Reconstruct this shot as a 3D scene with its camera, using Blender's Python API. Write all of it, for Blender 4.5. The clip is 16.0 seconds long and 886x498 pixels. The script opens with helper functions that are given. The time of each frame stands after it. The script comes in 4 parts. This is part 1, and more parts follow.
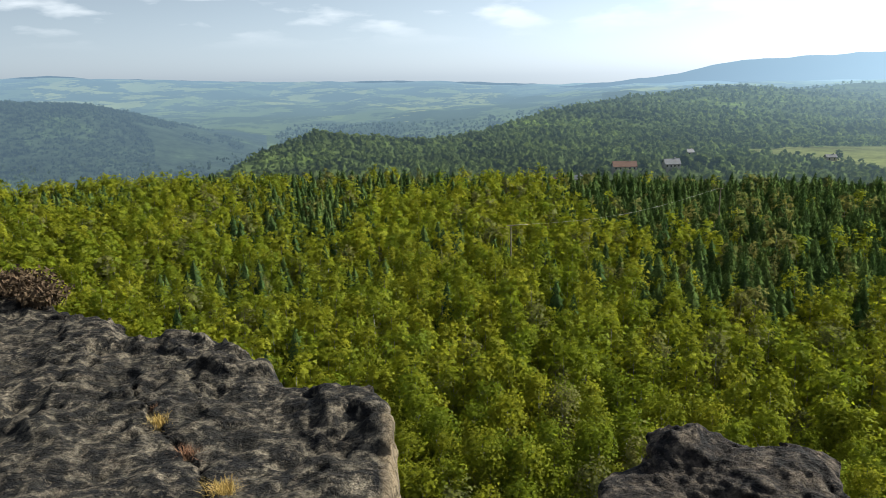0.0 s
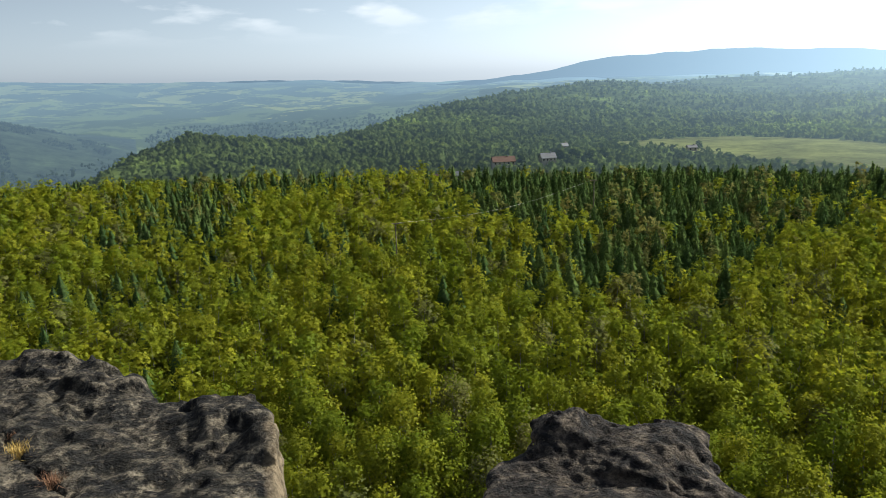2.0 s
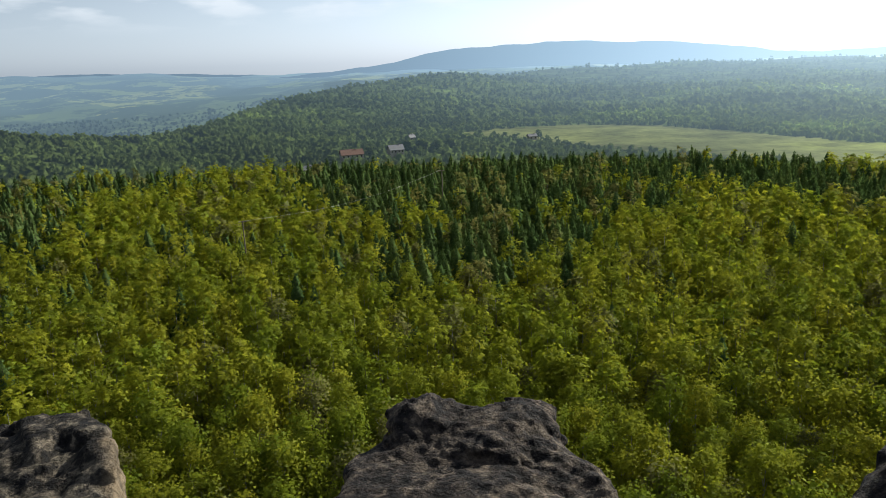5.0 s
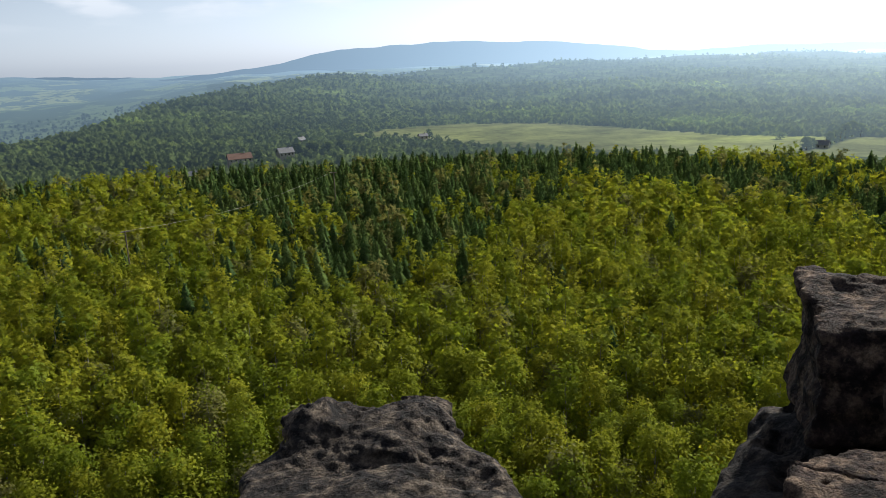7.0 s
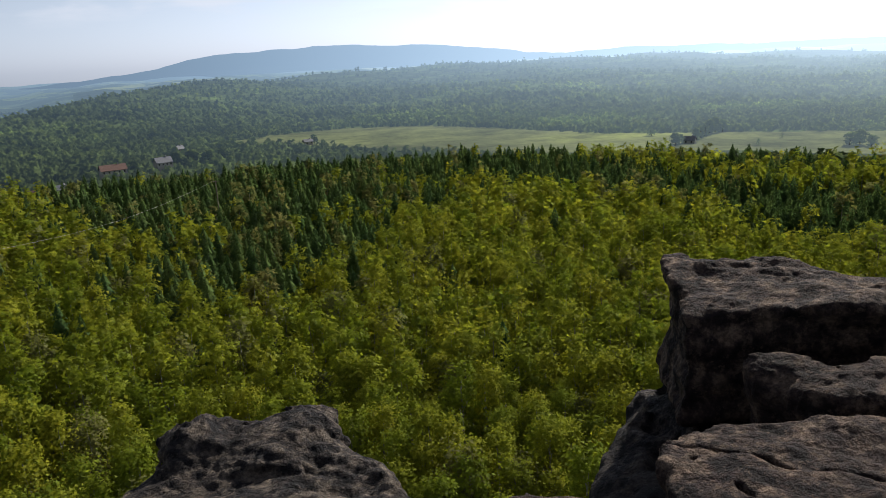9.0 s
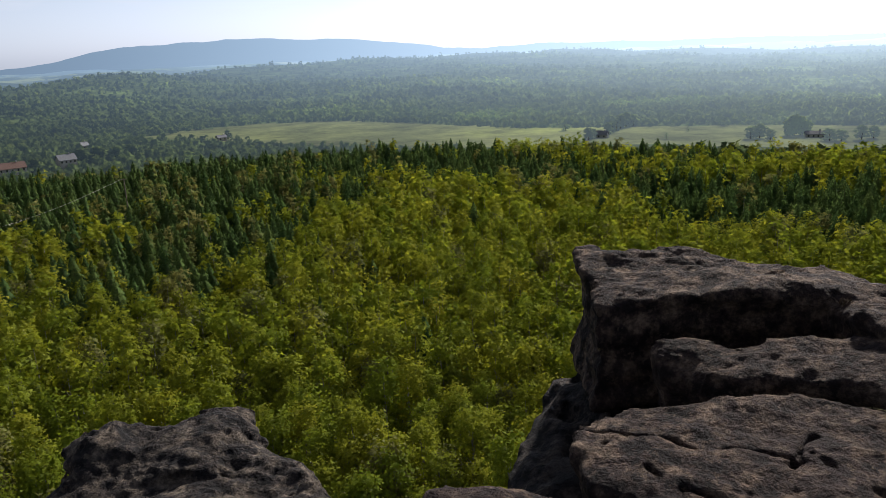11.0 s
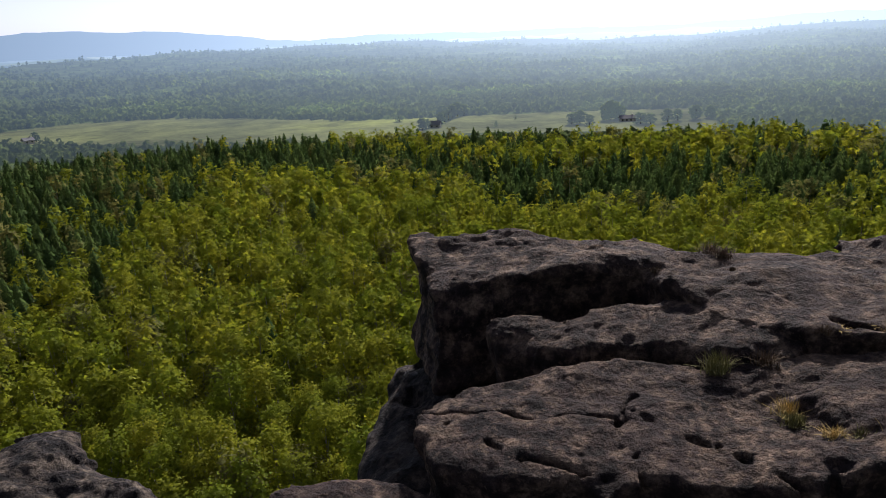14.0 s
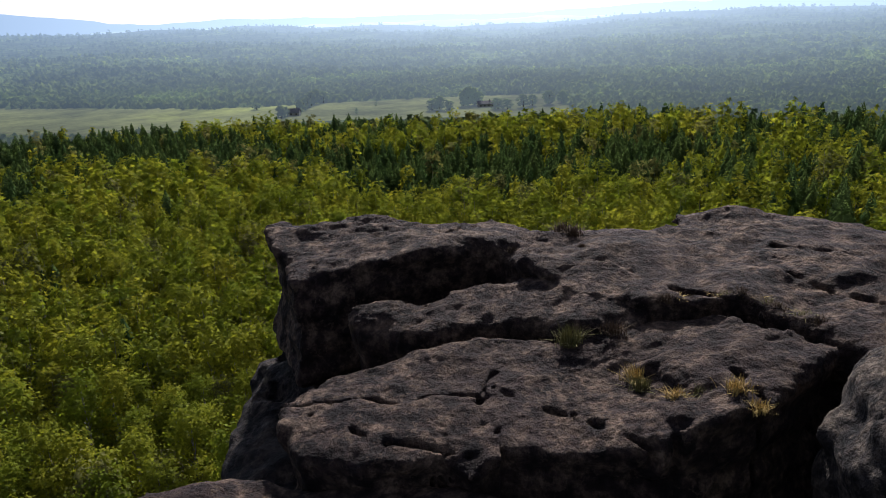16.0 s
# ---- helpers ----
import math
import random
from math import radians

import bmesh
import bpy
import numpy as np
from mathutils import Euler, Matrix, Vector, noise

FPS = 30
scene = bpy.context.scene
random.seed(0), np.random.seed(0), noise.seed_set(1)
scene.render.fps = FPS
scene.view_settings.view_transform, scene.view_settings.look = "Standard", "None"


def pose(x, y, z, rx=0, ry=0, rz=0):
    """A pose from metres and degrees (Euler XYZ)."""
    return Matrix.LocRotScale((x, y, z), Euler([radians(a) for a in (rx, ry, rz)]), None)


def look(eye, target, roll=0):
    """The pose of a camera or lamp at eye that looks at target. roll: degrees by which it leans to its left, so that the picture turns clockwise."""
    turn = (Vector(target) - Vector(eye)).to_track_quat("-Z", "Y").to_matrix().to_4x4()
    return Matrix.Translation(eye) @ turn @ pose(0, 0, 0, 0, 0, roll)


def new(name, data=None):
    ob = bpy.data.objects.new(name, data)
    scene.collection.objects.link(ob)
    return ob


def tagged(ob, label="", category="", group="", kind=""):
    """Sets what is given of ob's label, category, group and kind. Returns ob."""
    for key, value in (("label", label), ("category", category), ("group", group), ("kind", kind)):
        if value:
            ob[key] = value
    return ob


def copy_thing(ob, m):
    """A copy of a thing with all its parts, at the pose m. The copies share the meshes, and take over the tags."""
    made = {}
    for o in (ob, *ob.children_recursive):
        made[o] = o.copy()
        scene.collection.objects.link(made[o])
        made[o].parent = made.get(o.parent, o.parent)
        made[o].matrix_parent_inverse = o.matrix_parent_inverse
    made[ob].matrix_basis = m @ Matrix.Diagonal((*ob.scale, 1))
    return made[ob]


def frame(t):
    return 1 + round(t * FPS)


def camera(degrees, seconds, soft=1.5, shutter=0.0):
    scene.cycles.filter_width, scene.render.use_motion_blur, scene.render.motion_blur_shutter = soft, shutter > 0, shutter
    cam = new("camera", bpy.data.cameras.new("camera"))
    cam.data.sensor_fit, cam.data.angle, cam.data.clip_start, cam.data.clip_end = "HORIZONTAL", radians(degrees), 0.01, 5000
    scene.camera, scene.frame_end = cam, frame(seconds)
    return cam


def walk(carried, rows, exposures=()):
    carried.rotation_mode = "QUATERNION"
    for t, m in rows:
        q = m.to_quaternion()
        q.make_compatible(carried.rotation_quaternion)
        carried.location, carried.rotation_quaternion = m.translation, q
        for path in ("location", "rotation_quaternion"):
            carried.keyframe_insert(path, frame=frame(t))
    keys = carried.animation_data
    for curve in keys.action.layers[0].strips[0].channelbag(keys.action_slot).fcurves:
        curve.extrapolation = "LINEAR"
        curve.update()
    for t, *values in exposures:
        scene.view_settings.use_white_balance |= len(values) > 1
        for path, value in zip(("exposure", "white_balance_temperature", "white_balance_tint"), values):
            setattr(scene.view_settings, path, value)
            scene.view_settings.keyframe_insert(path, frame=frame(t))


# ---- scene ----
# ---------------------------------------------------------------- camera
EYE = 50.0            # height of the first eye; the valley lies below
ROWS = [
    (0.0, 0.000, 0.000, 0.000, 77.05, 1.27, -0.26),
    (0.5, 0.021, 0.014, -0.006, 76.98, 1.40, -2.41),
    (1.0, 0.039, 0.031, -0.017, 76.91, 1.58, -4.62),
    (1.5, 0.062, 0.055, -0.022, 76.80, 1.74, -6.92),
    (2.0, 0.085, 0.074, -0.032, 76.69, 1.83, -9.35),
    (2.5, 0.109, 0.095, -0.050, 76.57, 1.85, -11.78),
    (3.0, 0.137, 0.121, -0.069, 76.43, 1.93, -13.99),
    (3.5, 0.159, 0.144, -0.084, 76.21, 2.05, -15.79),
    (4.0, 0.168, 0.140, -0.088, 76.01, 2.03, -17.38),
    (6.5, 0.182, 0.058, -0.069, 75.55, 2.15, -27.09),
    (7.0, 0.212, 0.044, -0.071, 75.48, 2.30, -29.26),
    (7.5, 0.252, 0.035, -0.075, 75.45, 2.47, -31.63),
    (8.0, 0.295, 0.022, -0.084, 75.50, 2.68, -34.10),
    (8.5, 0.334, 0.015, -0.098, 75.47, 2.81, -36.34),
    (9.0, 0.358, 0.017, -0.111, 75.36, 2.79, -37.99),
    (11.5, 0.383, -0.041, -0.106, 74.54, 2.36, -45.96),
    (12.0, 0.385, -0.055, -0.106, 74.35, 2.55, -47.92),
    (12.5, 0.384, -0.070, -0.106, 74.20, 2.68, -50.03),
    (13.0, 0.401, -0.073, -0.114, 74.04, 2.79, -52.31),
    (13.5, 0.420, -0.077, -0.121, 73.83, 2.77, -54.55),
    (14.0, 0.431, -0.091, -0.125, 73.62, 2.57, -56.77),
    (14.5, 0.439, -0.105, -0.130, 73.41, 2.24, -59.23),
    (15.0, 0.448, -0.125, -0.127, 73.15, 2.07, -61.95),
    (15.5, 0.459, -0.136, -0.133, 72.74, 1.87, -64.76),
    (16.0, 0.489, -0.143, -0.149, 72.23, 1.93, -67.25),
]
cam = camera(61.3, 16.0, 0.5)
walk(cam, [(t, pose(x, y, EYE + z, rx, ry, rz)) for t, x, y, z, rx, ry, rz in ROWS],
     [(0.0, 0.97, 6500, 4), (4.0, 0.7, 6500, 5), (7.0, 0.68, 6500, 9), (9.0, 0.42, 6400, 12), (11.5, 0.43, 6400, 16), (12.5, 0.62, 6400, 22), (14.0, 0.47, 6300, 20), (16.0, 0.42, 6100, 19)])

# ---------------------------------------------------------------- sky and sun
SUN_BEARING, SUN_HEIGHT = 74.0, 32.0
world = bpy.data.worlds.new("sky")
scene.world = world
world.use_nodes = True
wn, wl = world.node_tree.nodes, world.node_tree.links
wn.clear()
sky = wn.new("ShaderNodeTexSky")
sky.sky_type, sky.sun_disc = "NISHITA", False
sky.sun_elevation, sky.sun_rotation = radians(SUN_HEIGHT), radians(SUN_BEARING)
sky.altitude, sky.air_density, sky.dust_density, sky.ozone_density = 500, 1.0, 0.8, 1.5
w_out, w_bg = wn.new("ShaderNodeOutputWorld"), wn.new("ShaderNodeBackground")
w_bg.inputs["Strength"].default_value = 0.08
w_co = wn.new("ShaderNodeTexCoord")
w_sep = wn.new("ShaderNodeSeparateXYZ")
wl.new(w_co.outputs["Generated"], w_sep.inputs["Vector"])
# the sky's own colour, made milky
w_bw, w_veil, w_cool = wn.new("ShaderNodeRGBToBW"), wn.new("ShaderNodeMixRGB"), wn.new("ShaderNodeMixRGB")
w_cool.blend_type, w_cool.inputs[0].default_value, w_cool.inputs[2].default_value = "MULTIPLY", 1.0, (0.87, 0.955, 1.15, 1)
w_veil.inputs[0].default_value = 0.72
wl.new(sky.outputs["Color"], w_bw.inputs["Color"])
wl.new(w_bw.outputs["Val"], w_cool.inputs[1])
wl.new(sky.outputs["Color"], w_veil.inputs[1])
wl.new(w_cool.outputs["Color"], w_veil.inputs[2])
# haze lies along the horizon and thins upward
w_abs, w_dec, w_exp, w_haze, w_add = (wn.new("ShaderNodeMath"), wn.new("ShaderNodeMath"), wn.new("ShaderNodeMath"), wn.new("ShaderNodeMixRGB"), wn.new("ShaderNodeMixRGB"))
w_abs.operation, w_dec.operation, w_exp.operation = "ABSOLUTE", "MULTIPLY", "EXPONENT"
w_dec.inputs[1].default_value = -6.5
wl.new(w_sep.outputs["Z"], w_abs.inputs[0])
wl.new(w_abs.outputs[0], w_dec.inputs[0])
wl.new(w_dec.outputs[0], w_exp.inputs[0])
w_haze.blend_type, w_haze.inputs[0].default_value, w_haze.inputs[2].default_value = "MULTIPLY", 1.0, (0.35, 0.7, 1.2, 1)
wl.new(w_exp.outputs[0], w_haze.inputs[1])
w_add.blend_type, w_add.inputs[0].default_value = "ADD", 1.0
wl.new(w_veil.outputs["Color"], w_add.inputs[1])
wl.new(w_haze.outputs["Color"], w_add.inputs[2])
# a hazy sky shines more towards the sun
w_dot, w_side, w_lit = wn.new("ShaderNodeVectorMath"), wn.new("ShaderNodeMath"), wn.new("ShaderNodeMixRGB")
w_dot.operation, w_side.operation = "DOT_PRODUCT", "MULTIPLY_ADD"
w_dot.inputs[1].default_value = (math.sin(radians(SUN_BEARING)), math.cos(radians(SUN_BEARING)), 0)
w_side.inputs[1].default_value, w_side.inputs[2].default_value = 0.42, 0.78
w_lit.blend_type, w_lit.inputs[0].default_value = "MULTIPLY", 1.0
wl.new(w_co.outputs["Generated"], w_dot.inputs[0])
wl.new(w_dot.outputs["Value"], w_side.inputs[0])
wl.new(w_add.outputs["Color"], w_lit.inputs[1])
wl.new(w_side.outputs[0], w_lit.inputs[2])
# thin cloud, in soft heaps above the haze
w_map, w_noise, w_ramp, w_mix, w_amt = (wn.new("ShaderNodeMapping"), wn.new("ShaderNodeTexNoise"), wn.new("ShaderNodeValToRGB"), wn.new("ShaderNodeMixRGB"), wn.new("ShaderNodeMath"))
w_map.inputs["Scale"].default_value = (4.0, 4.0, 17.0)
w_map.inputs["Location"].default_value = (0.4, 0.1, 0.0)
w_noise.inputs["Scale"].default_value, w_noise.inputs["Detail"].default_value = 2.2, 5.0
w_ramp.color_ramp.elements[0].position, w_ramp.color_ramp.elements[1].position = 0.5, 0.66
w_mix.inputs[2].default_value = (7.6, 7.9, 8.6, 1)
w_amt.operation, w_high = "MULTIPLY", wn.new("ShaderNodeMapRange")
w_high.inputs[1].default_value, w_high.inputs[2].default_value, w_high.inputs[4].default_value = 0.035, 0.085, 0.6
w_high.interpolation_type = "SMOOTHSTEP"
wl.new(w_sep.outputs["Z"], w_high.inputs[0])
wl.new(w_high.outputs[0], w_amt.inputs[1])
wl.new(w_co.outputs["Generated"], w_map.inputs["Vector"])
wl.new(w_map.outputs["Vector"], w_noise.inputs["Vector"])
wl.new(w_noise.outputs["Fac"], w_ramp.inputs["Fac"])
wl.new(w_ramp.outputs["Color"], w_amt.inputs[0])
wl.new(w_amt.outputs[0], w_mix.inputs[0])
wl.new(w_lit.outputs["Color"], w_mix.inputs[1])
wl.new(w_mix.outputs["Color"], w_bg.inputs["Color"])
wl.new(w_bg.outputs["Background"], w_out.inputs["Surface"])

sun_way = Vector((math.sin(radians(SUN_BEARING)) * math.cos(radians(SUN_HEIGHT)),
                  math.cos(radians(SUN_BEARING)) * math.cos(radians(SUN_HEIGHT)), math.sin(radians(SUN_HEIGHT))))
sun = new("sun", bpy.data.lights.new("sun", "SUN"))
sun.data.energy, sun.data.angle, sun.data.color = 4.3, radians(2.0), (1.0, 0.93, 0.8)
sun.matrix_world = look(sun_way * 100, (0, 0, 0))


# ---------------------------------------------------------------- materials
def shader(name, rough=0.8):
    m = bpy.data.materials.new(name)
    m.use_nodes = True
    n, l = m.node_tree.nodes, m.node_tree.links
    b = n["Principled BSDF"]
    b.inputs["Roughness"].default_value = rough
    b.inputs["Specular IOR Level"].default_value = 0.3
    return m, n, l, b


def noise_node(n, l, co, scale, detail=4, rough=0.6):
    t = n.new("ShaderNodeTexNoise")
    t.inputs["Scale"].default_value, t.inputs["Detail"].default_value, t.inputs["Roughness"].default_value = scale, detail, rough
    l.new(co, t.inputs["Vector"])
    return t.outputs["Fac"]


def ramp_node(n, l, fac, stops):
    r = n.new("ShaderNodeValToRGB")
    e = r.color_ramp.elements
    while len(e) < len(stops):
        e.new(0.5)
    for k, (p, c) in zip(e, stops):
        k.position, k.color = p, (*c, 1)
    l.new(fac, r.inputs["Fac"])
    return r.outputs["Color"]


def mix_node(n, l, fac, a, b, how="MIX"):
    m = n.new("ShaderNodeMixRGB")
    m.blend_type = how
    for socket, v in zip(m.inputs, (fac, a, b)):
        if isinstance(v, float):
            socket.default_value = v
        elif isinstance(v, tuple):
            socket.default_value = (*v, 1)
        else:
            l.new(v, socket)
    return m.outputs["Color"]


def bump_node(n, l, b, height, strength, distance):
    u = n.new("ShaderNodeBump")
    u.inputs["Strength"].default_value, u.inputs["Distance"].default_value = strength, distance
    l.new(height, u.inputs["Height"])
    l.new(u.outputs["Normal"], b.inputs["Normal"])


def place(n):
    return n.new("ShaderNodeNewGeometry").outputs["Position"]


def rock_material(name, dark, mid, pale, moss, bare=None):
    m, n, l, b = shader(name, 0.9)
    b.inputs["Specular IOR Level"].default_value = 0.2
    p = place(n)
    big, med, fine = noise_node(n, l, p, 0.9, 4, 0.55), noise_node(n, l, p, 4.5, 5, 0.6), noise_node(n, l, p, 12.0, 7, 0.75)
    c1 = ramp_node(n, l, med, [(0.4, dark), (0.5, mid), (0.6, pale)])
    c2 = ramp_node(n, l, fine, [(0.41, (0.34, 0.34, 0.35)), (0.5, (0.9, 0.9, 0.9)), (0.58, (1.75, 1.72, 1.66))])
    c = mix_node(n, l, 0.8, c1, c2, "MULTIPLY")
    lichen = ramp_node(n, l, noise_node(n, l, p, 8.0, 7, 0.75), [(0.55, (0, 0, 0)), (0.6, (1, 1, 1))])
    c = mix_node(n, l, mix_node(n, l, 1.0, lichen, (0.65, 0.65, 0.65), "MULTIPLY"), c, pale)
    stain = ramp_node(n, l, big, [(0.45, (0, 0, 0)), (0.7, (0.6, 0.6, 0.6))])
    c = mix_node(n, l, stain, c, moss)
    crust = ramp_node(n, l, noise_node(n, l, p, 2.6, 6, 0.68), [(0.42, (0.4, 0.38, 0.4)), (0.56, (1, 1, 1))])
    c = mix_node(n, l, 0.6, c, crust, "MULTIPLY")
    if bare:
        # fresh ochre sandstone on the broken end
        sep, add, lim = n.new("ShaderNodeSeparateXYZ"), n.new("ShaderNodeMath"), n.new("ShaderNodeMath")
        l.new(p, sep.inputs["Vector"])
        lim.operation, lim.inputs[1].default_value, lim.inputs[2].default_value = "MULTIPLY_ADD", 0.5, 0.0
        l.new(big, lim.inputs[0])
        l.new(sep.outputs["X"], add.inputs[0]), l.new(lim.outputs[0], add.inputs[1])
        worn = ramp_node(n, l, noise_node(n, l, p, 7.0, 5, 0.6), [(0.38, tuple(q * 0.4 for q in bare)), (0.58, bare)])
        edge_map = n.new("ShaderNodeMapRange")
        edge_map.inputs[1].default_value, edge_map.inputs[2].default_value = -0.5, -0.36
        l.new(add.outputs[0], edge_map.inputs[0])
        c = mix_node(n, l, edge_map.outputs[0], c, worn)
    l.new(c, b.inputs["Base Color"])
    # knobbly crust
    ridge = noise_node(n, l, p, 10.0, 6, 0.64)
    grit = noise_node(n, l, p, 38.0, 3, 0.6)
    h = mix_node(n, l, 0.15, ridge, grit)
    bump_node(n, l, b, h, 1.0, 0.15)
    return m


def crown_way(n, l):
    """The way in which a spray of leaves looks, taken together: outward from its crown."""
    a, v = n.new("ShaderNodeAttribute"), n.new("ShaderNodeVectorTransform")
    a.attribute_name = "crown_way"
    v.vector_type, v.convert_from, v.convert_to = "NORMAL", "OBJECT", "WORLD"
    l.new(a.outputs["Vector"], v.inputs["Vector"])
    return v.outputs["Vector"]


def leaf_material(name, low, high, glow, through_light=0.35, gaps=0.0):
    """Leaves: matt from the front, and letting sunlight through."""
    m = bpy.data.materials.new(name)
    m.use_nodes = True
    n, l = m.node_tree.nodes, m.node_tree.links
    n.clear()
    out = n.new("ShaderNodeOutputMaterial")
    geo = n.new("ShaderNodeNewGeometry")
    tint = n.new("ShaderNodeAttribute")
    tint.attribute_name = "tint"
    info = n.new("ShaderNodeObjectInfo")
    add = n.new("ShaderNodeMath")
    l.new(tint.outputs["Fac"], add.inputs[0]), l.new(info.outputs["Random"], add.inputs[1])
    frac = n.new("ShaderNodeMath")
    frac.operation = "FRACT"
    l.new(add.outputs[0], frac.inputs[0])
    tree = ramp_node(n, l, frac.outputs[0], [(0.0, low), (0.55, tuple((a + b) / 2 for a, b in zip(low, high))), (1.0, high)])
    leaf = ramp_node(n, l, geo.outputs["Random Per Island"], [(0.0, (0.9, 0.91, 0.9)), (1.0, (1.1, 1.09, 1.1))])
    c = mix_node(n, l, 1.0, tree, leaf, "MULTIPLY")
    grain = ramp_node(n, l, noise_node(n, l, geo.outputs["Position"], 2.2, 4, 0.75), [(0.36, (0.62, 0.66, 0.7)), (0.64, (1.32, 1.3, 1.2))])
    c = mix_node(n, l, 1.0, c, grain, "MULTIPLY")
    d, t, g, mx, mg = (n.new("ShaderNodeBsdfDiffuse"), n.new("ShaderNodeBsdfTranslucent"), n.new("ShaderNodeBsdfGlossy"),
                       n.new("ShaderNodeMixShader"), n.new("ShaderNodeMixShader"))
    l.new(c, d.inputs["Color"])
    l.new(mix_node(n, l, 1.0, c, glow, "MULTIPLY"), t.inputs["Color"])
    for q in (d, t):
        l.new(crown_way(n, l), q.inputs["Normal"])
    g.inputs["Roughness"].default_value = 0.6
    g.inputs["Color"].default_value = (0.6, 0.65, 0.6, 1)
    mx.inputs[0].default_value, mg.inputs[0].default_value = through_light, 0.008
    l.new(d.outputs[0], mx.inputs[1]), l.new(t.outputs[0], mx.inputs[2])
    l.new(mx.outputs[0], mg.inputs[1]), l.new(g.outputs[0], mg.inputs[2])
    if gaps:
        # each spray is a lattice of small leaves with gaps between
        gap, clear, cut = n.new("ShaderNodeMath"), n.new("ShaderNodeBsdfTransparent"), n.new("ShaderNodeMixShader")
        gap.operation, gap.inputs[1].default_value = "GREATER_THAN", 0.55
        l.new(noise_node(n, l, geo.outputs["Position"], gaps, 1.5, 0.5), gap.inputs[0])
        l.new(gap.outputs[0], cut.inputs[0])
        l.new(mg.outputs[0], cut.inputs[1]), l.new(clear.outputs[0], cut.inputs[2])
        l.new(cut.outputs[0], out.inputs["Surface"])
    else:
        l.new(mg.outputs[0], out.inputs["Surface"])
    return m


def soil_material(name, a, b_, c_, scale, rough=0.95):
    m, n, l, b = shader(name, rough)
    p = place(n)
    c = ramp_node(n, l, noise_node(n, l, p, scale, 6, 0.65), [(0.32, a), (0.5, b_), (0.68, c_)])
    g = ramp_node(n, l, noise_node(n, l, p, scale * 9, 4), [(0.3, (0.75, 0.75, 0.75)), (0.7, (1.2, 1.2, 1.2))])
    l.new(mix_node(n, l, 1.0, c, g, "MULTIPLY"), b.inputs["Base Color"])
    return m


def plain_material(name, colour, rough=0.8, vary=0.25, scale=3.0):
    m, n, l, b = shader(name, rough)
    lo, hi = tuple(v * (1 - vary) for v in colour), tuple(min(1, v * (1 + vary)) for v in colour)
    l.new(ramp_node(n, l, noise_node(n, l, place(n), scale, 5), [(0.3, lo), (0.7, hi)]), b.inputs["Base Color"])
    return m


ROCK_LEFT = rock_material("grey lichen sandstone", (0.009, 0.009, 0.011), (0.034, 0.031, 0.027), (0.185, 0.16, 0.125), (0.021, 0.02, 0.018), (0.28, 0.22, 0.15))
ROCK_MID = rock_material("dark sandstone", (0.01, 0.01, 0.012), (0.048, 0.041, 0.038), (0.16, 0.132, 0.105), (0.022, 0.019, 0.019))
ROCK_RIGHT = rock_material("brown weathered sandstone", (0.014, 0.01, 0.011), (0.052, 0.036, 0.031), (0.15, 0.108, 0.08), (0.038, 0.025, 0.025))
# the promontory's sandstone with the shade below its cap put into the colour
ROCK_FOOT = rock_material("shade-darkened sandstone", (0.006, 0.006, 0.008), (0.018, 0.016, 0.017), (0.07, 0.058, 0.05), (0.012, 0.011, 0.012))


def foliage(name, low, high, glow, through_light):
    """The same leaves for trees near, farther and far, with the gaps as wide as the twigs there."""
    return [leaf_material(name, low, high, glow, through_light, q) for q in (0.0, 7.0, 4.5)]


BIRCH = foliage("birch leaves", (0.21, 0.275, 0.022), (0.365, 0.375, 0.032), (1.2, 1.18, 0.8), 0.64)
OLIVE = foliage("olive birch leaves", (0.15, 0.165, 0.05), (0.2, 0.2, 0.06), (1.25, 1.2, 0.75), 0.45)
CONIFER = foliage("conifer needles", (0.06, 0.11, 0.034), (0.105, 0.155, 0.044), (1.2, 1.2, 0.85), 0.35)
FAR_LEAF = leaf_material("far leaves", (0.07, 0.11, 0.05), (0.12, 0.15, 0.06), (1.2, 1.2, 0.8), 0.3)
BARK = plain_material("birch bark", (0.32, 0.3, 0.27), 0.9, 0.5, 6.0)
DARK_BARK = plain_material("conifer bark", (0.1, 0.075, 0.055), 0.95, 0.4, 5.0)
FLOOR = soil_material("forest floor", (0.07, 0.1, 0.024), (0.1, 0.13, 0.03), (0.13, 0.14, 0.045), 0.2)
WOODS = soil_material("wooded slope", (0.05, 0.085, 0.05), (0.07, 0.11, 0.06), (0.1, 0.13, 0.07), 0.03)


# haze colours, painted onto far land as emission
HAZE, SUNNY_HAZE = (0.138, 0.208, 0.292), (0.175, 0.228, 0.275)


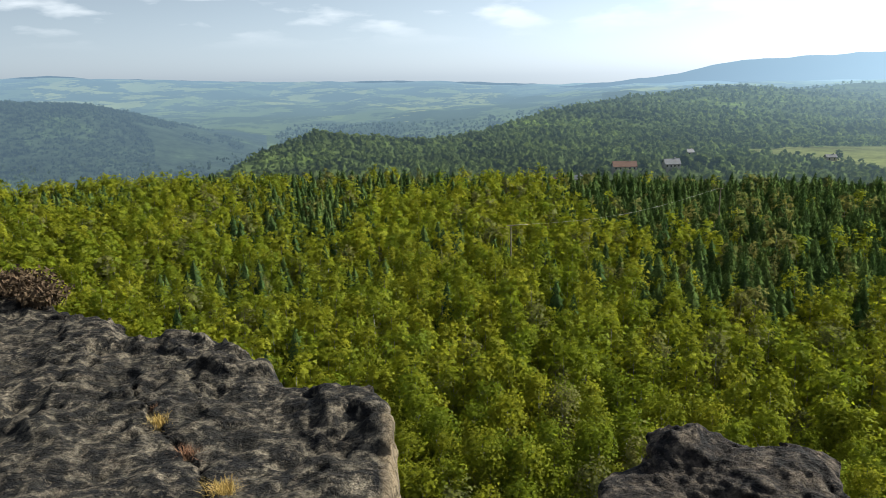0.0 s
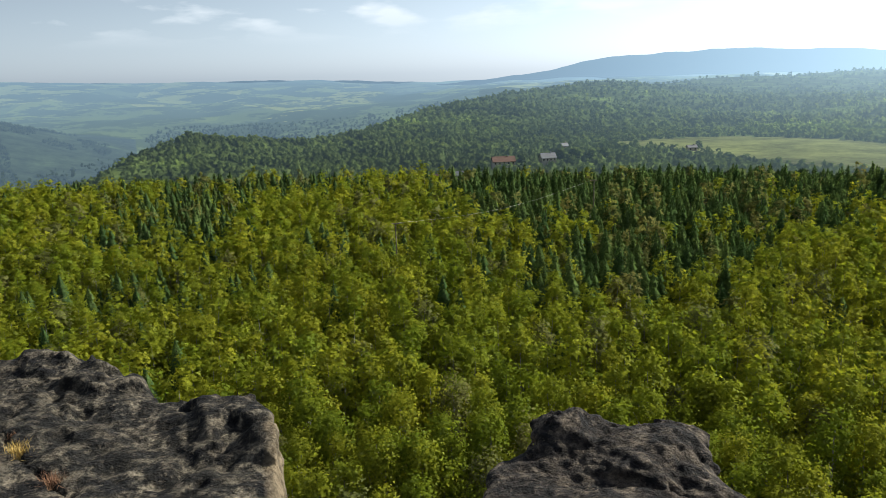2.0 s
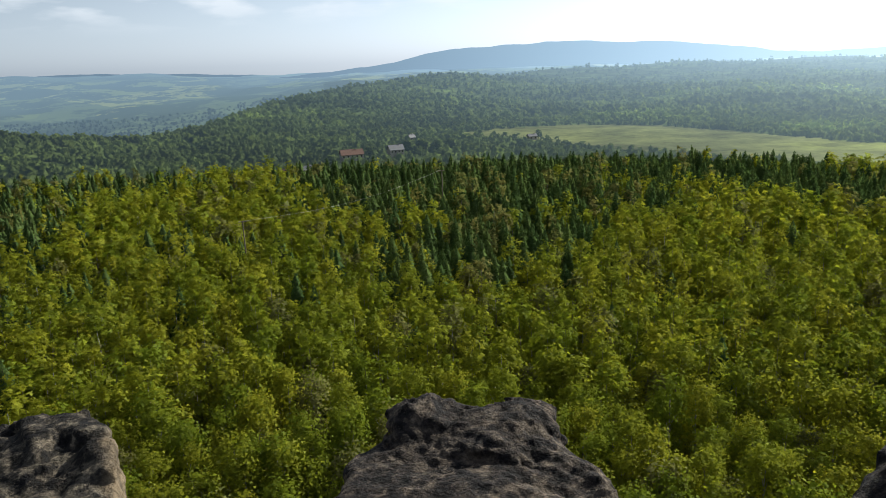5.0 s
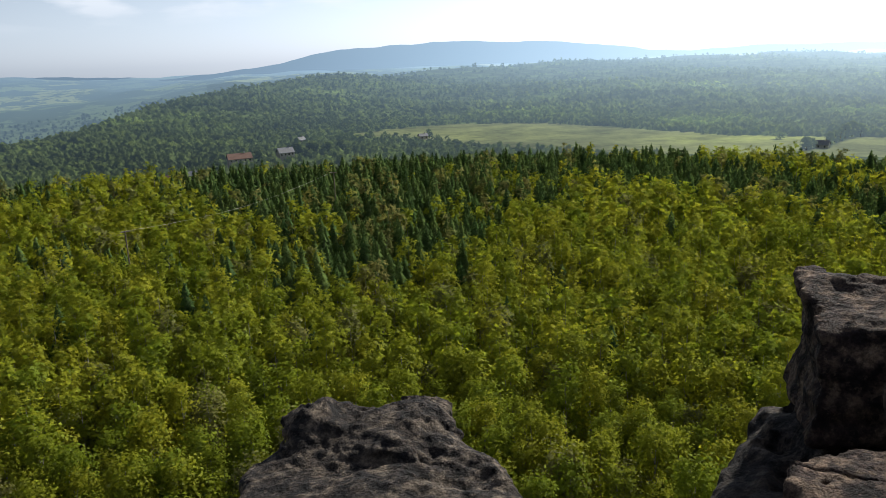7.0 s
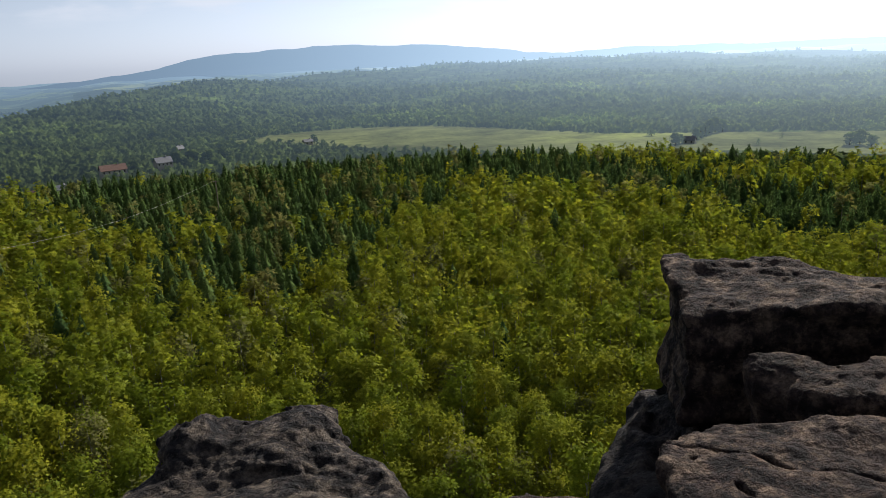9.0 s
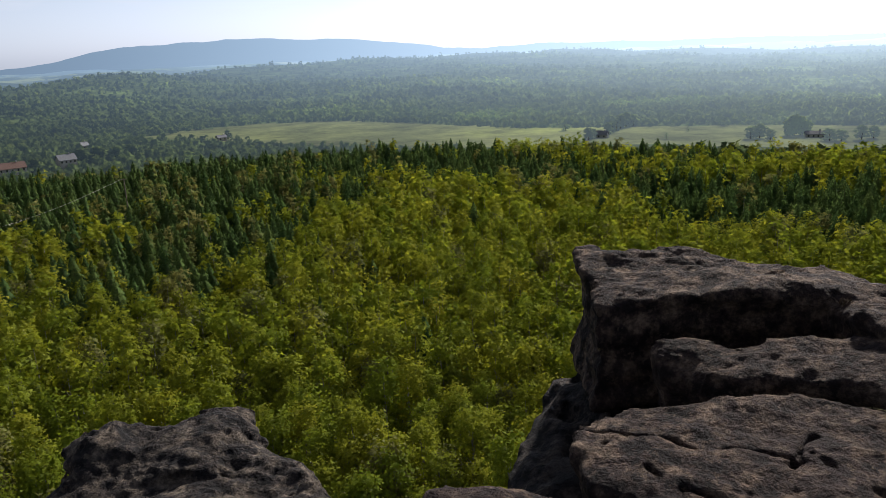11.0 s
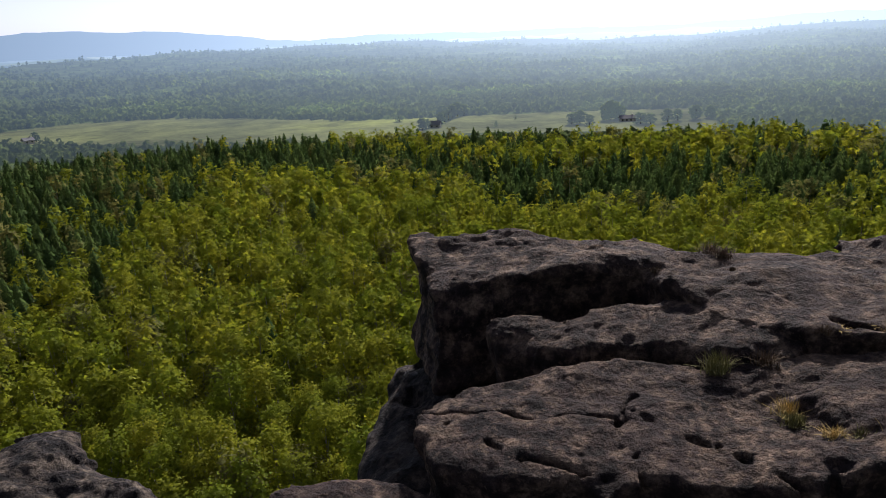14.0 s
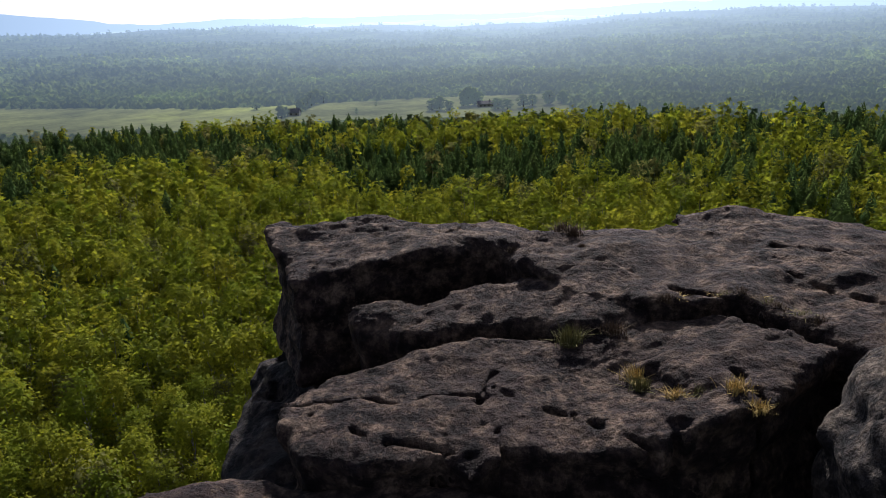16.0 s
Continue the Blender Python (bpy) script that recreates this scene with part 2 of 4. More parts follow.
def haze_glow_nodes(n, l, b, reach=2600.0):
    """Paints the glow of sunlit air as emission of far land: grows with the distance, and towards the sun. Gives how
    clear the air is.
    """
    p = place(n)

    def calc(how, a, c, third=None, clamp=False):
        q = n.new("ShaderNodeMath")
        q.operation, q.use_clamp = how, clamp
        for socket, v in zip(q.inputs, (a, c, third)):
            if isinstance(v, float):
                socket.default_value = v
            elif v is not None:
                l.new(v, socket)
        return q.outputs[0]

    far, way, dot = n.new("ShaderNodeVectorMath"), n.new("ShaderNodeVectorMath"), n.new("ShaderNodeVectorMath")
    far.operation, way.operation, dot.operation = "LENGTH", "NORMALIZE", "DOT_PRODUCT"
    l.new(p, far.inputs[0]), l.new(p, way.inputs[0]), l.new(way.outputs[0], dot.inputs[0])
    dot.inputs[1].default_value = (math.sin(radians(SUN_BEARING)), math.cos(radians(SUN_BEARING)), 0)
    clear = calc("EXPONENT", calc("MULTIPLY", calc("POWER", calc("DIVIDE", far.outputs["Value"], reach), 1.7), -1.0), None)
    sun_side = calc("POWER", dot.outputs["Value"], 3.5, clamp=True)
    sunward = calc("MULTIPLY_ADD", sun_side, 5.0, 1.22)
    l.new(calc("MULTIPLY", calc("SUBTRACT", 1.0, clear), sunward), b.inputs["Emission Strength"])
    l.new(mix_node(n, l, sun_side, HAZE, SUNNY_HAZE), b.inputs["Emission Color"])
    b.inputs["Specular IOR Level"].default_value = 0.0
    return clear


def distance_material(name, colour, scale, reach=2600.0, crowns=False):
    """The backdrop of the distance: wooded land and meadow, the sunlit air before it painted in as emission."""
    m, n, l, b = shader(name, 1.0)
    low_f, high_f = (0.8, 1.25) if crowns else (0.6, 1.45)
    lo, hi = tuple(q * low_f for q in colour), tuple(q * high_f for q in colour)
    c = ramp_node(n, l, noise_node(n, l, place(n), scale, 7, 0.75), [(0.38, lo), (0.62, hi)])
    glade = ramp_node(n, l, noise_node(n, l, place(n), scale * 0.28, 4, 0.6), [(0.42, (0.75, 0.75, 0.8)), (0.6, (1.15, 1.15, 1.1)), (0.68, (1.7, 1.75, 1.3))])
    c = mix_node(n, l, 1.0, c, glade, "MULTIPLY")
    clear = haze_glow_nodes(n, l, b, reach)
    # own colour fades to near black where the painted haze takes over
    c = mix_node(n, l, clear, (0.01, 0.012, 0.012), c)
    l.new(c, b.inputs["Base Color"])
    # leaves let part of the light through
    leafy, both = n.new("ShaderNodeBsdfTranslucent"), n.new("ShaderNodeMixShader")
    both.inputs[0].default_value = 0.4
    l.new(mix_node(n, l, 1.0, c, (1.3, 1.25, 0.8), "MULTIPLY"), leafy.inputs["Color"])
    if crowns:
        l.new(crown_way(n, l), b.inputs["Normal"])
        l.new(crown_way(n, l), leafy.inputs["Normal"])
    l.new(b.outputs[0], both.inputs[1]), l.new(leafy.outputs[0], both.inputs[2])
    l.new(both.outputs[0], n["Material Output"].inputs["Surface"])
    return m


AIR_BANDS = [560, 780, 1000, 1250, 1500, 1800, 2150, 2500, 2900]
# land, crowns and meadow below carry the haze in their own materials
RIDGE = [distance_material("wooded ridge with painted haze", (0.11, 0.15, 0.046), 0.02)] * 8
FAR_WOODS = distance_material("far woods with painted blue haze", (0.055, 0.08, 0.04), 0.01)
LEFT_HILL = distance_material("wooded hill with painted blue haze", (0.06, 0.085, 0.045), 0.02, 2150.0)
RIDGE_CROWNS = distance_material("tree crowns with painted haze", (0.125, 0.17, 0.05), 0.02, crowns=True)
FAR_CROWNS = distance_material("far tree crowns with painted blue haze", (0.055, 0.08, 0.04), 0.01, crowns=True)
LEFT_CROWNS = distance_material("hillside tree crowns with painted blue haze", (0.06, 0.085, 0.045), 0.02, 2150.0, crowns=True)
MEADOW = distance_material("hay meadow with painted haze", (0.2, 0.22, 0.075), 0.012)
STRAW = plain_material("dry grass", (0.42, 0.3, 0.1), 0.9, 0.4, 8)
SEDGE = plain_material("green sedge", (0.15, 0.14, 0.045), 0.9, 0.4, 8)
HEATHER = plain_material("brown heather", (0.09, 0.06, 0.035), 0.9, 0.5, 9)
RED_GRASS = plain_material("reddish grass", (0.2, 0.11, 0.065), 0.9, 0.4, 9)
PLASTER = plain_material("pale plaster", (0.4, 0.39, 0.36), 0.9, 0.06, 0.4)
RED_ROOF = plain_material("red tile roof", (0.19, 0.12, 0.1), 0.85, 0.2, 1.2)
GREY_ROOF = plain_material("grey sheet roof", (0.2, 0.21, 0.23), 0.8, 0.12, 0.8)
PANE = plain_material("dark window glass", (0.03, 0.035, 0.04), 0.15, 0.1, 1)
CABLE = plain_material("aluminium cable", (0.62, 0.6, 0.55), 0.4, 0.05, 1)
TIMBER = plain_material("weathered timber", (0.22, 0.18, 0.14), 0.9, 0.3, 4)


# ---------------------------------------------------------------- mesh helpers
def mesh_object(name, verts, faces, materials, parent=None, smooth=False, index=None, tint=None, ways=None):
    """One object from numpy arrays: verts n x 3, faces m x k."""
    me = bpy.data.meshes.new(name)
    verts, faces = np.asarray(verts, np.float32), np.asarray(faces, np.int32)
    m, k = faces.shape
    me.vertices.add(len(verts)), me.loops.add(m * k), me.polygons.add(m)
    me.vertices.foreach_set("co", verts.ravel())
    me.loops.foreach_set("vertex_index", faces.ravel())
    me.polygons.foreach_set("loop_start", np.arange(0, m * k, k, dtype=np.int32))
    if index is not None:
        me.polygons.foreach_set("material_index", np.asarray(index, np.int32))
    me.polygons.foreach_set("use_smooth", np.full(m, smooth))
    for mat in materials:
        me.materials.append(mat)
    if tint is not None:
        me.attributes.new("tint", "FLOAT", "POINT").data.foreach_set("value", np.asarray(tint, np.float32))
    if ways is not None:
        me.attributes.new("crown_way", "FLOAT_VECTOR", "POINT").data.foreach_set("vector", np.asarray(ways, np.float32).ravel())
    me.update(calc_edges=True)
    me.validate()
    ob = new(name, me)
    if parent:
        ob.parent = parent
    return ob


def part(name, bm, material, parent, label=""):
    me = bpy.data.meshes.new(name)
    bm.to_mesh(me)
    bm.free()
    me.materials.append(material)
    ob = new(name, me)
    ob.parent = parent
    return tagged(ob, label)


PERM = np.random.RandomState(7).randint(0, 2 ** 16, 4096)


def lattice(i, j, k):
    return PERM[(PERM[(PERM[i & 4095] + j) & 4095] + k) & 4095] / 65536.0


def value_noise(p):
    """Smooth noise from -1 to 1 at points n x 3."""
    b = np.floor(p).astype(np.int64)
    f = p - b
    f = f * f * (3 - 2 * f)
    out = 0
    for dx in (0, 1):
        for dy in (0, 1):
            for dz in (0, 1):
                w = (f[:, 0] if dx else 1 - f[:, 0]) * (f[:, 1] if dy else 1 - f[:, 1]) * (f[:, 2] if dz else 1 - f[:, 2])
                out = out + w * lattice(b[:, 0] + dx, b[:, 1] + dy, b[:, 2] + dz)
    return out * 2 - 1


def fbm(p, octaves=4, gain=0.5):
    out, a = 0, 1.0
    for o in range(octaves):
        out = out + a * value_noise(p * 2.03 ** o + 17.3 * o)
        a *= gain
    return out


# ---------------------------------------------------------------- the lie of the land
# bearings in degrees right of the first view, distances and heights below the eye in metres
def by_bearing(b, knots):
    k = sorted(knots)
    return np.interp(b, [q[0] for q in k], [q[1] for q in k])


def edge(b):
    """How far the near wood reaches."""
    return by_bearing(b, [(-60, 300), (-30, 292), (0, 262), (20, 255), (43, 262), (55, 252), (64, 236), (80, 215), (97, 165), (130, 150)])


def canopy(b, r):
    """Height of the near wood's tree tops."""
    rise = by_bearing(b, [(55, 0), (70, 1), (82, 5.5), (97, 12), (130, 15)])
    return -32 + rise * np.clip((r - 30) / 60, 0.3, 1)


def land(b, r):
    """Height of the ground, from the eye."""
    b, r = np.broadcast_arrays(np.asarray(b, float), np.asarray(r, float))
    e = edge(b)
    near = canopy(b, r) - 10.8
    ridge_r = by_bearing(b, [(-60, 700), (-17, 640), (-12.7, 760), (-9.3, 850), (-3, 900), (1, 960), (5, 1060), (11, 1300), (20, 1700), (30, 2100), (37, 2400), (52, 2700), (130, 2800)])
    ridge_h = by_bearing(b, [(-60, -90), (-17, -80), (-12.7, -68), (-9.3, -58), (-3, -76), (1, -78), (5, -66), (11, -52), (20, -38), (30, -41), (37, -34), (52, -32), (64, -56), (74, -56), (84, -34), (130, -34)])
    field_r = by_bearing(b, [(-60, 560), (0, 620), (14, 700), (22, 850), (30, 930), (36, 900), (50, 735), (75, 750), (130, 700)])
    floor_h = by_bearing(b, [(-60, -95), (-17, -90), (0, -84), (14, -82), (130, -82)])
    end_h = by_bearing(b, [(-60, 30), (-30, 40), (-26, 45), (-15, 0), (1, -32), (9, -66), (14, -60), (40, -70), (130, -60)])
    dip_h = by_bearing(b, [(-60, -200), (-17, -210), (-5, -200), (6, -160), (14, -110), (22, -90), (130, -100)])
    h = near.copy()
    knots = [(e, near), (e + 160, floor_h + 6), (np.maximum(field_r * 0.72, e + 200), floor_h), (field_r, floor_h), (ridge_r, ridge_h),
             (ridge_r * 1.25 + 150, np.minimum(dip_h, ridge_h - 15)), (np.maximum(3000, ridge_r * 1.3 + 250), dip_h * 0.62), (4700 + 0 * r, end_h)]
    for (r0, h0), (r1, h1) in zip(knots, knots[1:]):
        f = np.clip((r - r0) / np.maximum(r1 - r0, 1), 0, 1)
        f = f * f * (3 - 2 * f) * 0.6 + f * 0.4
        h = np.where(r > r0, h0 + (h1 - h0) * f, h)
    # the cliff foot and the shoulder on which the left hill stands
    hill = by_bearing(b, [(-60, 150), (-36, 150), (-29, 142), (-25, 128), (-21, 84), (-17, 42), (-12, 0)])
    h = h + hill * np.exp(-((r - 1900) / 420) ** 2)
    p = np.stack([r * np.sin(np.radians(b)), r * np.cos(np.radians(b)), 0 * r], -1).reshape(-1, 3)
    bumps = fbm(p / 210.0, 3).reshape(r.shape)
    return h + bumps * np.clip((r - 300) / 500, 0, 1) * np.clip(r / 260.0, 2, 13) * np.where((r > 560) & (r < field_r) & (b > 20) & (b < 78), 0.1, 1)


def spot(b, r, up=0.0):
    return Vector((r * math.sin(radians(b)), r * math.cos(radians(b)), EYE + float(land(b, r)) + up))


def in_meadow(b, r):
    far_edge = by_bearing(b, [(20, 600), (22, 850), (30, 930), (36, 900), (50, 735), (75, 750), (77, 600)])
    near_edge = by_bearing(b, [(20, 845), (23, 825), (28, 750), (35, 660), (42, 610), (77, 590)])
    return (b > 21) & (b < 76.5) & (r < far_edge) & (r > near_edge)


bearings = np.concatenate([np.arange(-180, -45, 5.0), np.arange(-45, 115, 0.5), np.arange(115, 180, 5.0)])
ranges = np.concatenate([[0.01], np.geomspace(3, 560, 60), np.arange(575, 960, 12.0), np.geomspace(975, 4700, 75)])
BB, RR = np.meshgrid(bearings, ranges, indexing="ij")
HH = land(BB, RR)
nb, nr = BB.shape
gv = np.stack([RR * np.sin(np.radians(BB)), RR * np.cos(np.radians(BB)), EYE + HH], -1).reshape(-1, 3)
gi, gj = np.meshgrid(np.arange(nb), np.arange(nr - 1), indexing="ij")
g2 = (gi + 1) % nb
gf = np.stack([gi * nr + gj, gi * nr + gj + 1, g2 * nr + gj + 1, g2 * nr + gj], -1).reshape(-1, 4)
fb, fr = BB[gi, gj].ravel() + 0.25, RR[gi, gj].ravel()
zone = np.where(fr < 300, 0, 1)
zone = np.where(fr > AIR_BANDS[0], 4 + np.searchsorted(AIR_BANDS[1:-1], fr), zone)
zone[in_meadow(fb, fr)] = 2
zone[(fr > 1150) & (fb < 12)] = 3
zone[(fr > 1350) & (fr < 2250) & (fb < -13)] = 4 + len(AIR_BANDS) - 1
zone[fr > 2900] = 3
zone[fr > 3150] = 5 + len(AIR_BANDS) - 1

# far farmland: fields and woods in a patchwork, blue haze painted over them as emission
def farmland_material(name):
    m, n, l, b = shader(name, 1.0)
    p = place(n)
    warp, cell, sep = n.new("ShaderNodeMapping"), n.new("ShaderNodeTexVoronoi"), n.new("ShaderNodeSeparateColor")
    warp.inputs["Scale"].default_value = (0.003, 0.0017, 0.0)
    cell.inputs["Scale"].default_value = 1.0
    l.new(p, warp.inputs["Vector"])
    l.new(warp.outputs["Vector"], cell.inputs["Vector"])
    l.new(cell.outputs["Color"], sep.inputs["Color"])
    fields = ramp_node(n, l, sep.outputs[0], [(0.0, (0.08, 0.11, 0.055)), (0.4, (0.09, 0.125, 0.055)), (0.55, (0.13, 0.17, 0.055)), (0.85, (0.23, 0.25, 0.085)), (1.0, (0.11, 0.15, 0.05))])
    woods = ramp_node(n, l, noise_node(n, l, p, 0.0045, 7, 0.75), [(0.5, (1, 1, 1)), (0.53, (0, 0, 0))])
    clear = haze_glow_nodes(n, l, b, 3900.0)
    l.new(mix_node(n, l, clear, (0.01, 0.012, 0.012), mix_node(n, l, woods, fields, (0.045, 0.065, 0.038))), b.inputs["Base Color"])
    return m


FARMLAND = farmland_material("farmland with painted blue haze")
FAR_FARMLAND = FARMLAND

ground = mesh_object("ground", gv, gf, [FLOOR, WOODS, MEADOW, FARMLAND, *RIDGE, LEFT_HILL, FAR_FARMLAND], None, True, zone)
tagged(ground, "wide green valley with meadows and wooded hills", "ground", kind="structure")


def backdrop_hill(name, label, distance, knots, colour, reach, seed):
    """A far range, as a wall of relief that stands at one distance, with its haze painted on."""
    bs = np.arange(knots[0][0], knots[-1][0] + 0.1, 0.2)
    top = by_bearing(bs, knots) + 0.06 * fbm(np.stack([bs * 0.7, bs * 0 + seed, bs * 0], -1), 4)
    rows = []
    for k in range(7):
        d = distance - 260 + 260 * (k / 6) ** 1.0
        h = (-0.12 * distance) + (np.tan(np.radians(top)) * distance + 0.12 * distance) * math.sin(k / 6 * math.pi / 2)
        rows.append(np.stack([d * np.sin(np.radians(bs)), d * np.cos(np.radians(bs)), EYE + h], -1))
    v = np.stack(rows, 1)
    n, k = v.shape[:2]
    i, j = np.meshgrid(np.arange(n - 1), np.arange(k - 1), indexing="ij")
    f = np.stack([i * k + j, (i + 1) * k + j, (i + 1) * k + j + 1, i * k + j + 1], -1).reshape(-1, 4)
    # a short reach leaves little but the painted haze glow
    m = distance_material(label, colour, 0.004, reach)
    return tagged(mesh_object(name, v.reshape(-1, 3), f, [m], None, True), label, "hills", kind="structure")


backdrop_hill("backdrop", "wooded range in painted pale blue haze", 4300,
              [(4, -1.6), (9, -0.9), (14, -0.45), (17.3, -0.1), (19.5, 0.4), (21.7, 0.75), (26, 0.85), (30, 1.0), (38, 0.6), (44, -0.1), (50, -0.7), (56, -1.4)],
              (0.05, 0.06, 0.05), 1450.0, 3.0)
backdrop_hill("backdrop", "faint horizon in painted blue haze under a bright sky", 4700,
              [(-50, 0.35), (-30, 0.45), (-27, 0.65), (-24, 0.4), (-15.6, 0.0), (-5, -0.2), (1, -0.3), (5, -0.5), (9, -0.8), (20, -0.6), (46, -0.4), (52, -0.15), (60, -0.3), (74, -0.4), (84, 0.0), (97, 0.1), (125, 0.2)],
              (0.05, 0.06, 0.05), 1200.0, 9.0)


# ---------------------------------------------------------------- sandstone
def surface(field, origin, step):
    """The closed surface of field < 0 on a grid, as quads (one vertex in each crossed cell)."""
    s = field < 0
    nx, ny, nz = (q - 1 for q in field.shape)
    total, count = np.zeros((nx, ny, nz, 3), np.float32), np.zeros((nx, ny, nz), np.float32)
    corners = [(a, b, c) for a in (0, 1) for b in (0, 1) for c in (0, 1)]

    def cut(a):
        return (slice(a[0], a[0] + nx), slice(a[1], a[1] + ny), slice(a[2], a[2] + nz))

    for a in corners:
        for axis in range(3):
            if a[axis]:
                continue
            b = tuple(q + (i == axis) for i, q in enumerate(a))
            fa, fb = field[cut(a)], field[cut(b)]
            crossed = s[cut(a)] != s[cut(b)]
            t = np.where(crossed, fa / np.where(crossed, fa - fb, 1), 0)
            for i in range(3):
                total[..., i] += np.where(crossed, a[i] + (t if i == axis else 0), 0)
            count += crossed
    live = count > 0
    ids = np.full(live.shape, -1, np.int64)
    ids[live] = np.arange(live.sum())
    base = np.stack(np.nonzero(live), -1)
    verts = (base + total[live] / count[live][:, None]) * step + np.asarray(origin)
    quads = []
    for axis in range(3):
        u, w = (axis + 1) % 3, (axis + 2) % 3
        lo, hi = [slice(1, -1)] * 3, [slice(1, -1)] * 3
        lo[axis], hi[axis] = slice(0, -1), slice(1, None)
        a, b = s[tuple(lo)], s[tuple(hi)]
        for flip in (False, True):
            at = np.stack(np.nonzero((a & ~b) if not flip else (~a & b)), -1)
            if not len(at):
                continue
            at[:, u] += 1
            at[:, w] += 1
            ring = []
            for du, dw in ((-1, -1), (0, -1), (0, 0), (-1, 0)):
                q = at.copy()
                q[:, u] += du
                q[:, w] += dw
                ring.append(ids[q[:, 0], q[:, 1], q[:, 2]])
            quads.append(np.stack(ring[::-1] if flip else ring, -1))
    return verts, np.concatenate(quads)


def outline_distance(x, y, ring):
    """Signed distance in plan to a closed outline, negative inside."""
    d, inside = np.full(x.shape, 1e9), np.zeros(x.shape, bool)
    for (x0, y0), (x1, y1) in zip(ring, ring[1:] + ring[:1]):
        ex, ey = x1 - x0, y1 - y0
        t = np.clip(((x - x0) * ex + (y - y0) * ey) / (ex * ex + ey * ey), 0, 1)
        d = np.minimum(d, np.hypot(x - x0 - t * ex, y - y0 - t * ey))
        hit = ((y0 > y) != (y1 > y)) & (x < ex * (y - y0) / (ey if ey else 1e-9) + x0)
        inside ^= hit
    return np.where(inside, -d, d)


def smooth_max(a, b, k):
    h = np.clip(0.5 + 0.5 * (a - b) / k, 0, 1)
    return b + (a - b) * h + k * h * (1 - h)


def smooth_min(a, b, k):
    return -smooth_max(-a, -b, k)


class Stone:
    """A body of rock: slabs, lumps, hollows and cracks on a grid, roughened and skinned."""

    def __init__(self, low, high, step):
        self.low, self.step = np.array(low), step
        axes = [np.arange(a, b, step) for a, b in zip(low, high)]
        self.x, self.y = np.meshgrid(axes[0], axes[1], indexing="ij")
        self.z = axes[2][None, None, :].astype(np.float32)
        self.x, self.y = self.x.astype(np.float32), self.y.astype(np.float32)
        self.f = np.full((len(axes[0]), len(axes[1]), len(axes[2])), 9.0, np.float32)
        self.cracks = []

    def slab(self, ring, top, bottom=-30.0, soft=0.25, lean=0.0, blend=0.08, undercut=0.0):
        """A bed of rock over an outline; top(x, y) its upper face; lean widens it downward, undercut eats in under the lip."""
        t = top(self.x, self.y)[:, :, None]
        deep = np.clip(t - self.z, 0, 6)
        d = outline_distance(self.x, self.y, ring)[:, :, None] - lean * deep + undercut * np.sin(np.clip(deep / 1.1, 0, 1) * math.pi)
        g = smooth_max(smooth_max(d, self.z - t, soft), bottom - self.z, 0.1)
        self.f = smooth_min(self.f, g, blend)

    def lump(self, centre, size, add=True, soft=0.12, turn=0.0):
        c, s = math.cos(radians(turn)), math.sin(radians(turn))
        dx, dy = self.x - centre[0], self.y - centre[1]
        u, v = (c * dx + s * dy)[:, :, None], (c * dy - s * dx)[:, :, None]
        q = np.sqrt((u / size[0]) ** 2 + (v / size[1]) ** 2 + ((self.z - centre[2]) / size[2]) ** 2)
        g = (q - 1) * min(size)
        self.f = smooth_min(self.f, g, soft) if add else smooth_max(self.f, -g, soft)

    def crack(self, a, b, width, depth):
        """A joint from a to b in plan, wandering a little; cut in when the stone is skinned."""
        self.cracks.append((a, b, width, depth))

    def cut_cracks(self):
        flat = np.stack([self.x.ravel() * 3, self.y.ravel() * 3, self.x.ravel() * 0], -1)
        wob = (0.05 * value_noise(flat) + 0.025 * value_noise(flat * 3.1)).reshape(self.x.shape)
        wide = 1.0 + 0.2 * value_noise(flat * 1.7 + 5.0).reshape(self.x.shape)
        for a, b, width, depth in self.cracks:
            ex, ey = b[0] - a[0], b[1] - a[1]
            t = np.clip(((self.x - a[0]) * ex + (self.y - a[1]) * ey) / (ex * ex + ey * ey), 0, 1)
            d = np.hypot(self.x - a[0] - t * ex + wob, self.y - a[1] - t * ey + wob)[:, :, None] - width * wide[:, :, None]
            g = np.maximum(d, -self.f - depth)
            self.f = smooth_max(self.f, -g, 0.01)

    def skin(self, name, label, material, rough=1.0, beds=0.05, pits=0.05, seed=0.0, parent=None):
        near = np.abs(self.f) < 0.55
        i, j, k = np.nonzero(near)
        p = np.stack([i, j, k], -1) * self.step + self.low + seed
        large = fbm(p * (0.9, 0.9, 1.2), 2) * 0.08
        mid = fbm(p * (2.6, 2.1, 3.4), 2, 0.6) * 0.014
        along = np.stack([p[:, 0] * 0.54 - p[:, 1] * 0.84, p[:, 0] * 0.84 + p[:, 1] * 0.54, p[:, 2]], -1)
        # thin beds that flake off in steps with ragged edges
        rise = fbm(along * (1.1, 1.9, 0.5) + 7.0, 4, 0.6) * 0.095 / 0.032
        whole = np.floor(rise)
        knob = (whole + np.clip((rise - whole - 0.5) * 5 + 0.5, 0, 1)) * 0.032
        knob += (0.3 - np.abs(value_noise(along * (5.0, 9.0, 9.0) + 2.0))) * 0.03 * min(1.0, 0.03 / self.step)
        flake = np.clip(value_noise(along * (2.4, 8.0, 6.0)), -0.5, 0.5) * 0.02
        sharp = min(1.0, (0.03 / self.step) ** 2)
        crust = fbm(along * (5.0, 10.0, 10.0) + 4.0, 2, 0.7) * 0.026
